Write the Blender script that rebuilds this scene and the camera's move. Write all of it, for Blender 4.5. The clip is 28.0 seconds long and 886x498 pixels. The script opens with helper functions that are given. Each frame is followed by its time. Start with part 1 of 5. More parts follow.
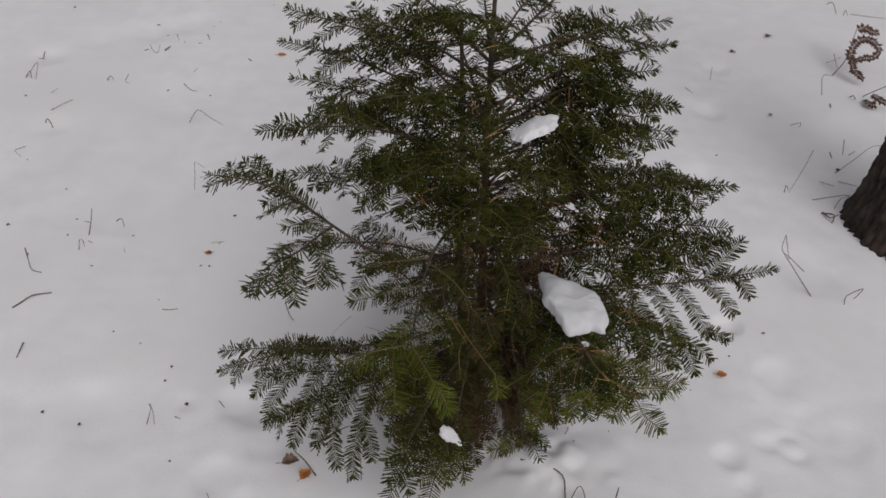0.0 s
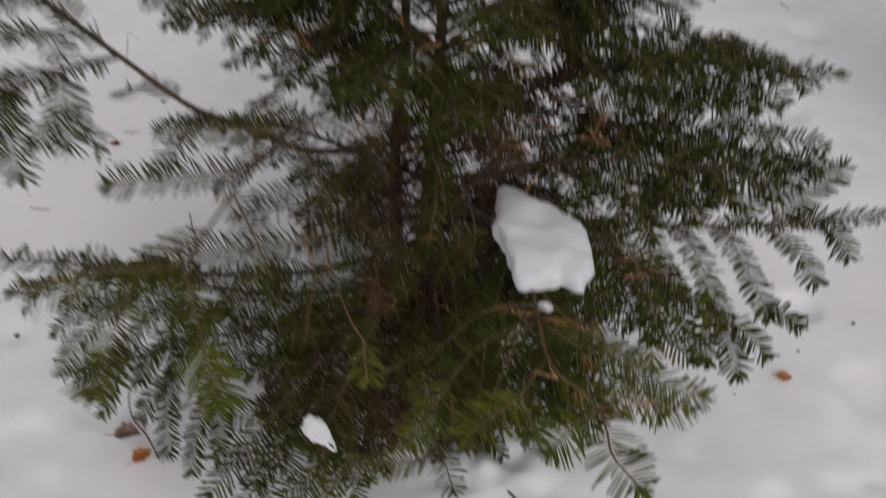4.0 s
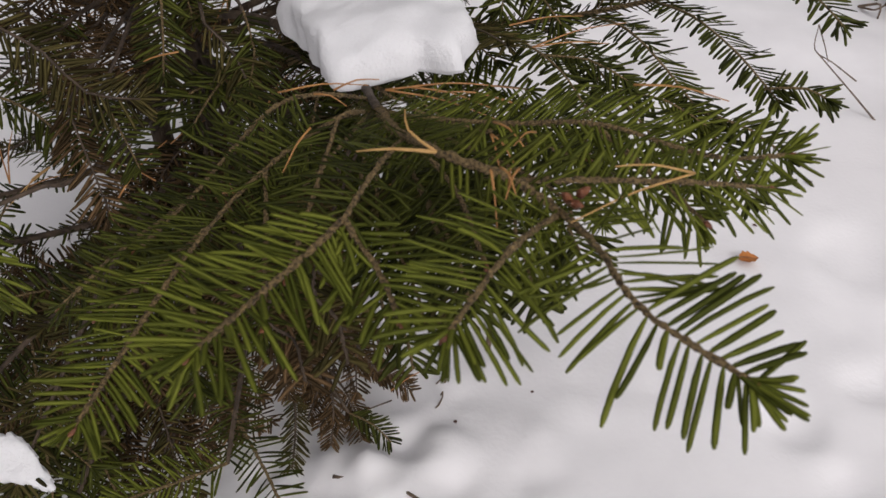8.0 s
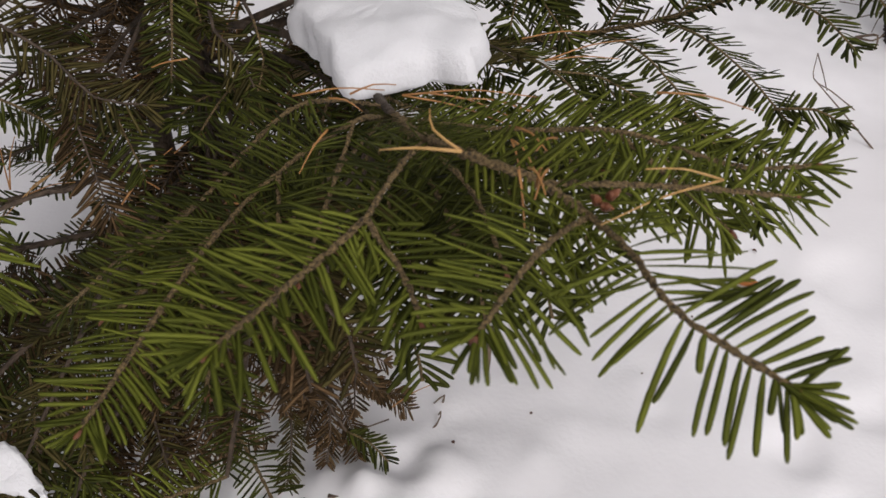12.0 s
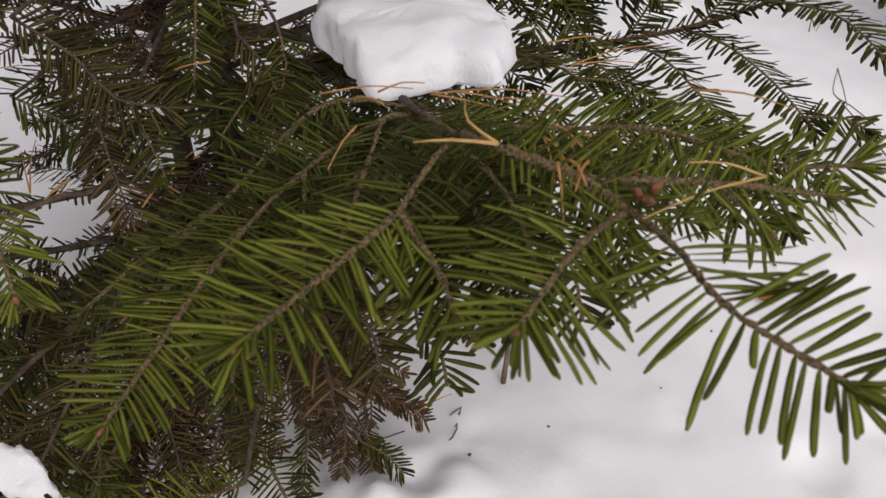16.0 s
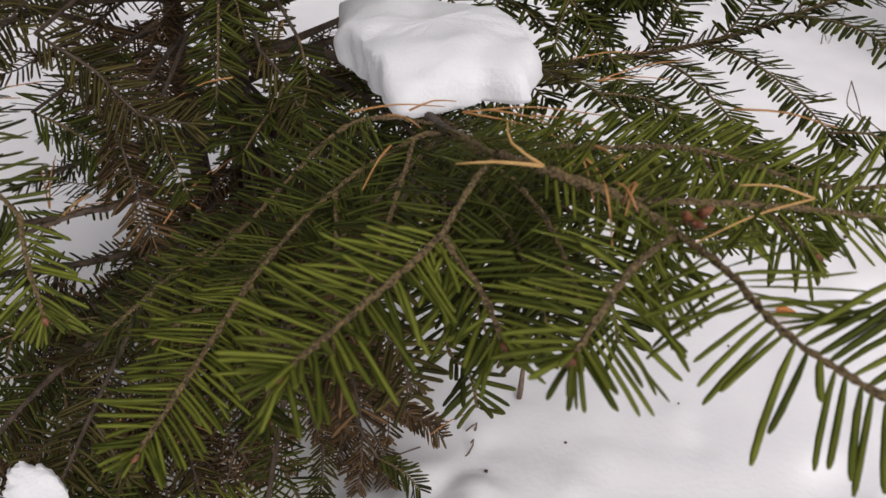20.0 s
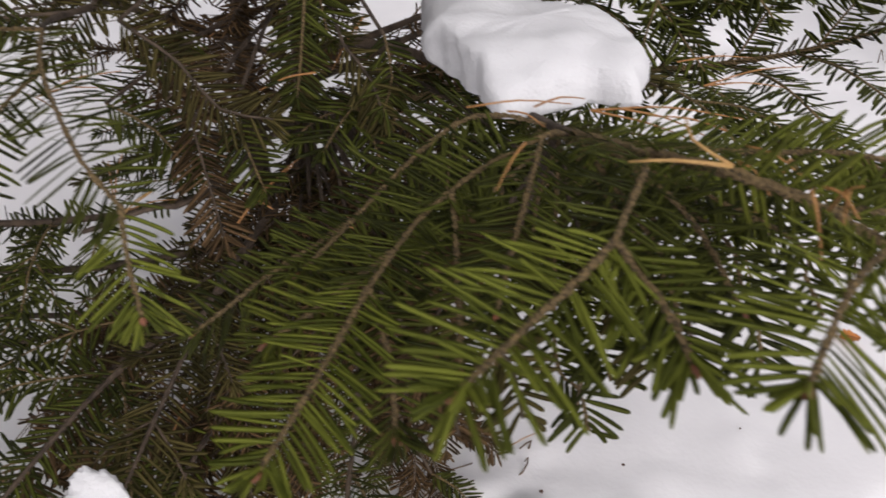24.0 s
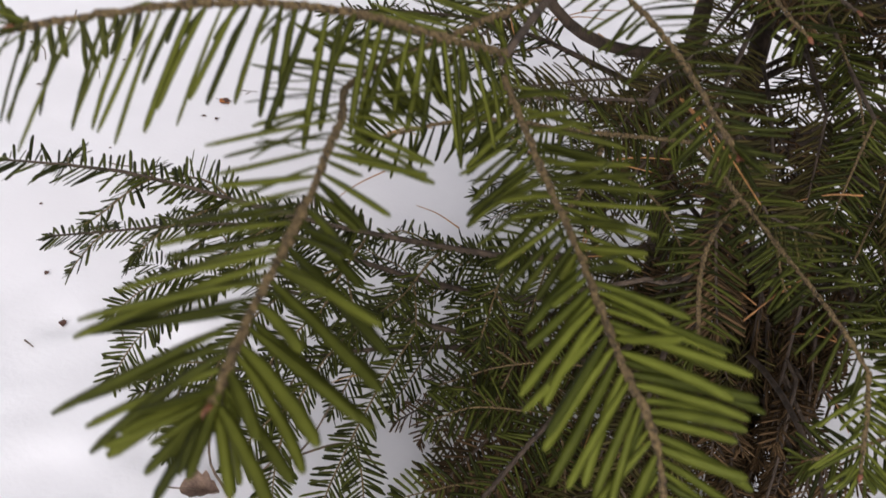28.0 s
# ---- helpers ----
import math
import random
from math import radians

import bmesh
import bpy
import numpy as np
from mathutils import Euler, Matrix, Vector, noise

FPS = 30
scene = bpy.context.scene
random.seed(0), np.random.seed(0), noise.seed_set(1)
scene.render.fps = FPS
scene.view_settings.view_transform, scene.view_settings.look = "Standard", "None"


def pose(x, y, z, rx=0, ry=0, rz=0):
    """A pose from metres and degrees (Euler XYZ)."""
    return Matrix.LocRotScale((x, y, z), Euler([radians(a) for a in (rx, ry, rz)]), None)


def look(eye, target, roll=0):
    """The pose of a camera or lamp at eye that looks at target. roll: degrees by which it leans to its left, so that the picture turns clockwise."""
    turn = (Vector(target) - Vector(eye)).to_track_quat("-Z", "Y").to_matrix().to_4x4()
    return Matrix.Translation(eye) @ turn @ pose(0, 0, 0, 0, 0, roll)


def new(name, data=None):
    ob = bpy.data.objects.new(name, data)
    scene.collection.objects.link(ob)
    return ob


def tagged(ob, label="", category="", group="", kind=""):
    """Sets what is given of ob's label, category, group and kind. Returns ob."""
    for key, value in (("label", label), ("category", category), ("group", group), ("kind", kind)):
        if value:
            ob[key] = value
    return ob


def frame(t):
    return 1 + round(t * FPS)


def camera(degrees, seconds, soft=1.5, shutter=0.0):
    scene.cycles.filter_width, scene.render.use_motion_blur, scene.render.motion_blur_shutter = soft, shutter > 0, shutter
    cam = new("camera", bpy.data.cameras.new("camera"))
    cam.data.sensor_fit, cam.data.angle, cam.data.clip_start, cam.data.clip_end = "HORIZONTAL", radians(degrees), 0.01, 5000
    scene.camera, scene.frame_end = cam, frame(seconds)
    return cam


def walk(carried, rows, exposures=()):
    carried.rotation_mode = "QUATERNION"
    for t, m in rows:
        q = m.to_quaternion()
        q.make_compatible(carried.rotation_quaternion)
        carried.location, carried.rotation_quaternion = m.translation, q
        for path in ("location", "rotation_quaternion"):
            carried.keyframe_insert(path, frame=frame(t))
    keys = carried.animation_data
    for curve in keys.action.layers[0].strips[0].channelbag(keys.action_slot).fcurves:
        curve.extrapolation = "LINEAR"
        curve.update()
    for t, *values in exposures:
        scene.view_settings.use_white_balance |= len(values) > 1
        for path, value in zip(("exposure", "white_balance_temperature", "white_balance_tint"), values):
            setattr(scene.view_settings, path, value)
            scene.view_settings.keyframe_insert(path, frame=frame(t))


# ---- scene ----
cam = camera(56.4, 28.0, shutter=0.5)
PATH = [
    (0, (0.105, -1.358, 1.677), (-0.152, 0.205, 0.457), 2.0),
    (0.5, (0.083, -1.349, 1.64), (-0.155, 0.218, 0.421), 2.6),
    (1, (0.067, -1.328, 1.621), (-0.162, 0.24, 0.401), 3.2),
    (1.5, (0.059, -1.313, 1.58), (-0.178, 0.252, 0.358), 3.4),
    (2, (0.033, -1.291, 1.539), (-0.222, 0.269, 0.313), 3.4),
    (2.5, (0.036, -1.249, 1.516), (-0.235, 0.309, 0.291), 3.6),
    (3, (0.118, -1.119, 1.484), (-0.176, 0.433, 0.258), 3.7),
    (3.5, (0.191, -0.95, 1.433), (-0.162, 0.584, 0.2), 3.3),
    (4, (0.258, -0.817, 1.191), (-0.14, 0.644, -0.116), 3.8),
    (4.5, (0.318, -0.718, 0.957), (-0.1, 0.705, -0.384), 1.6),
    (6.5, (0.261, -0.547, 0.785), (0.125, 0.975, -0.506), 0.6),
    (7, (0.252, -0.544, 0.778), (0.127, 0.979, -0.512), 0.3),
    (7.5, (0.253, -0.549, 0.761), (0.138, 0.965, -0.54), 0.2),
    (8, (0.255, -0.537, 0.768), (0.143, 0.992, -0.516), 0.5),
    (8.5, (0.255, -0.539, 0.767), (0.159, 0.991, -0.517), 1.0),
    (9, (0.252, -0.539, 0.764), (0.158, 0.998, -0.512), 1.2),
    (9.5, (0.248, -0.537, 0.762), (0.159, 1.007, -0.506), 1.5),
    (10, (0.248, -0.538, 0.759), (0.16, 1.01, -0.505), 1.7),
    (10.5, (0.246, -0.538, 0.76), (0.16, 1.017, -0.495), 1.8),
    (11, (0.246, -0.536, 0.757), (0.155, 1.022, -0.494), 1.8),
    (11.5, (0.245, -0.537, 0.759), (0.153, 1.026, -0.486), 1.9),
    (12, (0.245, -0.537, 0.758), (0.148, 1.03, -0.481), 2.0),
    (12.5, (0.242, -0.537, 0.757), (0.138, 1.04, -0.469), 2.1),
    (13, (0.241, -0.537, 0.757), (0.131, 1.042, -0.466), 2.0),
    (13.5, (0.241, -0.538, 0.756), (0.125, 1.045, -0.461), 1.9),
    (15.5, (0.24, -0.54, 0.751), (0.116, 1.048, -0.46), 2.0),
    (16, (0.238, -0.536, 0.748), (0.11, 1.052, -0.461), 1.9),
    (16.5, (0.238, -0.535, 0.746), (0.108, 1.053, -0.463), 1.8),
    (17, (0.24, -0.535, 0.742), (0.112, 1.054, -0.465), 1.8),
    (17.5, (0.24, -0.536, 0.747), (0.113, 1.055, -0.459), 1.9),
    (18, (0.239, -0.535, 0.746), (0.109, 1.057, -0.457), 1.8),
    (18.5, (0.237, -0.534, 0.747), (0.103, 1.062, -0.452), 1.8),
    (19, (0.232, -0.532, 0.746), (0.096, 1.065, -0.451), 1.7),
    (19.5, (0.23, -0.535, 0.746), (0.091, 1.063, -0.448), 1.5),
    (20, (0.226, -0.531, 0.748), (0.081, 1.071, -0.44), 1.6),
    (20.5, (0.225, -0.531, 0.749), (0.075, 1.074, -0.436), 1.8),
    (21, (0.224, -0.53, 0.75), (0.073, 1.075, -0.433), 1.8),
    (21.5, (0.224, -0.531, 0.75), (0.07, 1.077, -0.431), 1.9),
    (23.5, (0.208, -0.511, 0.724), (0.025, 1.099, -0.448), 2.3),
    (24, (0.184, -0.515, 0.729), (-0.019, 1.096, -0.439), 2.3),
    (24.5, (0.138, -0.523, 0.737), (-0.124, 1.084, -0.424), 2.6),
    (25, (0.068, -0.528, 0.737), (-0.316, 1.051, -0.43), 3.6),
    (25.2, (0.044, -0.521, 0.728), (-0.422, 1.031, -0.445), 2.9),
    (25.5, (0.01, -0.537, 0.731), (-0.538, 0.983, -0.448), 3.0),
    (26, (-0.01, -0.549, 0.733), (-0.584, 0.955, -0.454), 4.8),
    (26.5, (-0.018, -0.562, 0.728), (-0.592, 0.941, -0.46), 6.1),
    (27, (-0.022, -0.566, 0.741), (-0.597, 0.928, -0.458), 6.5),
    (27.5, (-0.029, -0.566, 0.758), (-0.608, 0.919, -0.451), 6.3),
    (28, (-0.037, -0.567, 0.779), (-0.629, 0.92, -0.421), 6.1),
]
EXP0, EXP1, EXP2 = -0.24, 0.22, 0.60
cam.data.dof.use_dof = True
cam.data.dof.focus_distance = 0.7
cam.data.dof.aperture_fstop = 34
walk(cam, [(t, look(eye, target, roll)) for t, eye, target, roll in PATH],
     exposures=[(0.0, EXP0, 6500, 12), (2.5, EXP0, 6500, 12), (4.5, EXP0 + 0.10, 6550, 13), (7.0, EXP1, 6600, 14), (13.0, EXP1 + 0.13, 6600, 14), (18.0, EXP1 + 0.21, 6600, 14), (21.5, EXP1 + 0.23, 6600, 14), (24.0, EXP2 - 0.1, 6550, 15), (25.0, EXP2, 6500, 15), (28.0, EXP2, 6400, 15)])

# ---- sky and light: an overcast winter day ----
world = bpy.data.worlds.new("overcast_sky")
scene.world = world
world.use_nodes = True
wn, wl = world.node_tree.nodes, world.node_tree.links
sky = wn.new("ShaderNodeTexSky")
sky.sky_type = "NISHITA"
sky.sun_disc = False
sky.sun_elevation = radians(34)
sky.sun_rotation = radians(150)
sky.dust_density = 5.0
grey = wn.new("ShaderNodeHueSaturation")
grey.inputs["Saturation"].default_value = 0.10
wl.new(sky.outputs[0], grey.inputs["Color"])
# overcast sky, brightest overhead; skyline dimmed to a twelfth for unseen trees all round
up_way = wn.new("ShaderNodeSeparateXYZ")
wl.new(wn.new("ShaderNodeTexCoord").outputs["Generated"], up_way.inputs[0])
dome = wn.new("ShaderNodeMapRange")
dome.inputs["From Min"].default_value, dome.inputs["From Max"].default_value = 0.0, 1.0
dome.inputs["To Min"].default_value, dome.inputs["To Max"].default_value = 0.10, 1.22
wl.new(up_way.outputs["Z"], dome.inputs["Value"])
dim = wn.new("ShaderNodeMix")
dim.data_type, dim.blend_type = "RGBA", "MULTIPLY"
dim.inputs[0].default_value = 1.0
wl.new(grey.outputs[0], dim.inputs[6])
wl.new(dome.outputs[0], dim.inputs[7])
wl.new(dim.outputs[2], wn["Background"].inputs["Color"])
wn["Background"].inputs["Strength"].default_value = 0.131
sun = new("sun", bpy.data.lights.new("sun", "SUN"))
sun.data.energy = 0.45
sun.data.angle = radians(60)
sun.data.color = (1.0, 0.97, 0.95)
sun.matrix_world = look((0.4, -0.6, 4.0), (0, 0, 0))


# ---- materials ----
def ramp(n, lo, hi, c0, c1):
    r = n.new("ShaderNodeValToRGB")
    r.color_ramp.elements[0].position, r.color_ramp.elements[1].position = lo, hi
    r.color_ramp.elements[0].color, r.color_ramp.elements[1].color = (*c0, 1), (*c1, 1)
    return r


def material(name, c0, c1, scale, rough=0.7, bump=0.0, bump_scale=None, detail=6.0, stretch=(1, 1, 1), spec=0.5, island=False, tint=None, leaf=0.0):
    """A noise-mottled surface between two colours, with fine relief; island: each piece also takes its own shade."""
    m = bpy.data.materials.new(name)
    m.use_nodes = True
    n, l = m.node_tree.nodes, m.node_tree.links
    b = n["Principled BSDF"]
    tc = n.new("ShaderNodeTexCoord")
    mp = n.new("ShaderNodeMapping")
    mp.inputs["Scale"].default_value = stretch
    l.new(tc.outputs["Object"], mp.inputs["Vector"])
    nz = n.new("ShaderNodeTexNoise")
    nz.inputs["Scale"].default_value, nz.inputs["Detail"].default_value = scale, detail
    l.new(mp.outputs[0], nz.inputs["Vector"])
    fac = nz.outputs["Fac"]
    if island:
        g = n.new("ShaderNodeNewGeometry")
        mix = n.new("ShaderNodeMix")
        mix.inputs[0].default_value = 0.6
        l.new(fac, mix.inputs[2])
        l.new(g.outputs["Random Per Island"], mix.inputs[3])
        fac = mix.outputs[0]
    r = ramp(n, 0.3, 0.72, c0, c1)
    l.new(fac, r.inputs[0])
    colour = r.outputs[0]
    if tint:
        big = n.new("ShaderNodeTexNoise")
        big.inputs["Scale"].default_value = scale * 0.13
        l.new(tc.outputs["Object"], big.inputs["Vector"])
        tr = ramp(n, 0.42, 0.68, (0, 0, 0), (1, 1, 1))
        l.new(big.outputs["Fac"], tr.inputs[0])
        mx = n.new("ShaderNodeMix")
        mx.data_type = "RGBA"
        l.new(tr.outputs[0], mx.inputs[0])
        l.new(colour, mx.inputs[6])
        mx.inputs[7].default_value = (*tint, 1)
        colour = mx.outputs[2]
    l.new(colour, b.inputs["Base Color"])
    b.inputs["Roughness"].default_value = rough
    b.inputs["Specular IOR Level"].default_value = spec
    if bump:
        bn = n.new("ShaderNodeTexNoise")
        bn.inputs["Scale"].default_value, bn.inputs["Detail"].default_value = bump_scale or scale * 3, 8
        l.new(mp.outputs[0], bn.inputs["Vector"])
        bp = n.new("ShaderNodeBump")
        bp.inputs["Strength"].default_value, bp.inputs["Distance"].default_value = bump, 0.003
        l.new(bn.outputs["Fac"], bp.inputs["Height"])
        l.new(bp.outputs[0], b.inputs["Normal"])
    if leaf:
        tl = n.new("ShaderNodeBsdfTranslucent")
        l.new(colour, tl.inputs["Color"])
        ms = n.new("ShaderNodeMixShader")
        ms.inputs[0].default_value = leaf
        l.new(b.outputs[0], ms.inputs[1])
        l.new(tl.outputs[0], ms.inputs[2])
        l.new(ms.outputs[0], n["Material Output"].inputs["Surface"])
    return m


SNOW = material("snow", (0.80, 0.79, 0.81), (0.88, 0.87, 0.89), 9.0, 0.6, 0.22, 150.0, tint=(0.80, 0.785, 0.80), spec=0.3)
SNOW_CLUMP = material("packed_snow", (0.69, 0.69, 0.71), (0.77, 0.77, 0.79), 30.0, 0.6, 0.35, 420.0, spec=0.2)
OLD = material("needles_older", (0.021, 0.024, 0.006), (0.072, 0.081, 0.015), 160.0, 0.5, island=True, spec=0.07, leaf=0.08)
MID = material("needles_last_year", (0.039, 0.044, 0.007), (0.116, 0.126, 0.019), 160.0, 0.5, island=True, spec=0.09, leaf=0.12)
YOUNG = material("needles_young", (0.054, 0.064, 0.009), (0.146, 0.164, 0.024), 160.0, 0.5, island=True, spec=0.10, leaf=0.14)
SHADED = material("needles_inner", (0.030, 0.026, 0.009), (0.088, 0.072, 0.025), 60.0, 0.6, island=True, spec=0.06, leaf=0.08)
DEAD = material("needles_withered", (0.040, 0.026, 0.013), (0.140, 0.086, 0.043), 60.0, 0.65, island=True, spec=0.05, leaf=0.06)
TWIG = material("twig_bark", (0.030, 0.018, 0.008), (0.350, 0.236, 0.098), 900.0, 0.75, 1.0, 1400.0, detail=2.0)
BARK = material("branch_bark", (0.030, 0.020, 0.013), (0.112, 0.078, 0.053), 90.0, 0.85, 0.9, 300.0, stretch=(1, 1, 0.4))
BUD = material("bud_scales", (0.10, 0.030, 0.015), (0.24, 0.085, 0.035), 300.0, 0.45, 0.4, 900.0)
STRAW = material("fallen_pine_needle", (0.36, 0.19, 0.055), (0.56, 0.35, 0.13), 120.0, 0.5, 0.2)
RUST = material("rusty_pine_needle", (0.27, 0.115, 0.032), (0.46, 0.230, 0.075), 120.0, 0.5, 0.2)
PINE_BARK = material("pine_bark", (0.010, 0.007, 0.006), (0.070, 0.048, 0.036), 46.0, 0.9, 1.0, 160.0, stretch=(1, 1, 0.6))
DRY = material("dry_stem", (0.075, 0.050, 0.036), (0.22, 0.155, 0.105), 120.0, 0.75, 0.4)
FERN = material("withered_fern", (0.035, 0.015, 0.011), (0.120, 0.050, 0.030), 60.0, 0.75, island=True)
ORANGE = material("orange_leaf", (0.34, 0.10, 0.02), (0.56, 0.22, 0.05), 130.0, 0.6, 0.4)
BROWN_LEAF = material("brown_leaf", (0.09, 0.055, 0.040), (0.26, 0.17, 0.12), 130.0, 0.7, 0.5)


# ---- mesh helpers ----
def mesh_object(name, verts, faces, mats, parent=None, label="", smooth=True, index=None):
    me = bpy.data.meshes.new(name)
    me.from_pydata([tuple(map(float, v)) for v in verts], [], faces)
    for m in mats if isinstance(mats, (list, tuple)) else [mats]:
        me.materials.append(m)
    if smooth:
        me.polygons.foreach_set("use_smooth", [True] * len(me.polygons))
    if index is not None:
        me.polygons.foreach_set("material_index", index)
    me.update()
    ob = new(name, me)
    if parent is not None:
        ob.parent = parent
    if label:
        tagged(ob, label)
    return ob


def thing(name, label, category, at=(0, 0, 0), group=""):
    ob = new(name)
    ob.location = at
    ob.empty_display_size = 0.05
    return tagged(ob, label, category, group)


def spline(pts, step):
    """Points along a smooth curve through pts."""
    p = [np.array(q, float) for q in pts]
    p = [2 * p[0] - p[1]] + p + [2 * p[-1] - p[-2]]
    out = []
    for a, b, c, d in zip(p, p[1:], p[2:], p[3:]):
        n = max(2, int(np.linalg.norm(c - b) / step))
        for i in range(n):
            t = i / n
            out.append(0.5 * (2 * b + (c - a) * t + (2 * a - 5 * b + 4 * c - d) * t * t + (3 * b - a - 3 * c + d) * t ** 3))
    out.append(p[-2])
    return np.array(out)


def unit(v):
    v = np.asarray(v, float)
    return v / max(np.linalg.norm(v), 1e-9)


def tube(pts, r0, r1, sides=6, knobs=0.0, rng=None, power=1.0):
    """A tapered, capped tube along a line of points."""
    n = len(pts)
    verts, faces = [], []
    side = np.array([1.0, 0, 0])
    for i, p in enumerate(pts):
        d = unit(pts[min(i + 1, n - 1)] - pts[max(i - 1, 0)])
        if i == 0:
            side = unit(np.cross(d, (0.3, 0.2, 1)) if abs(d[2]) < 0.9 else np.cross(d, (1, 0, 0)))
        side = unit(side - d * np.dot(side, d))
        other = np.cross(d, side)
        r = r0 + (r1 - r0) * (i / (n - 1)) ** power
        for k in range(sides):
            a = 2 * math.pi * k / sides
            q = r * (1 + (knobs * (rng.random() - 0.4) if knobs else 0))
            verts.append(p + q * (math.cos(a) * side + math.sin(a) * other))
    for i in range(n - 1):
        for k in range(sides):
            j = (k + 1) % sides
            faces.append((i * sides + k, i * sides + j, (i + 1) * sides + j, (i + 1) * sides + k))
    faces.append(tuple(range(sides))[::-1])
    faces.append(tuple((n - 1) * sides + k for k in range(sides)))
    return verts, faces


def needles(root, way, flat, length, width, bend, fine):
    """Flat, blunt, slightly curved needles, all at once: roots, directions, side vectors and the way they bend."""
    n = len(root)
    cuts = (0.0, 0.07, 0.30, 0.72, 0.93, 1.0) if fine else (0.0, 0.22, 0.85, 1.0)
    fat = (0.34, 0.66, 0.96, 1.0, 0.86, 0.40) if fine else (0.45, 0.95, 0.95, 0.45)
    top = np.cross(way, flat)
    v = []
    for s, f in zip(cuts, fat):
        c = root + way * (length * s)[:, None] + bend * (length * s * s)[:, None]
        w = (width * f * 0.5)[:, None]
        v += [c - flat * w, c + top * w * 0.07, c + flat * w, c - top * w * 0.22] if fine else [c - flat * w, c + flat * w, c - top * w * 0.4]
    v = np.stack(v, 1)
    k = v.shape[1]
    rings, m = len(cuts), 4 if fine else 3
    quad = [(m * i + a, m * i + (a + 1) % m, m * i + m + (a + 1) % m, m * i + m + a) for i in range(rings - 1) for a in range(m)]
    if fine:
        quad += [(4 * rings - 4, 4 * rings - 3, 4 * rings - 2, 4 * rings - 1)]
    f = (np.array(quad)[None] + (np.arange(n) * k)[:, None, None]).reshape(-1, 4)
    return v.reshape(-1, 3), f


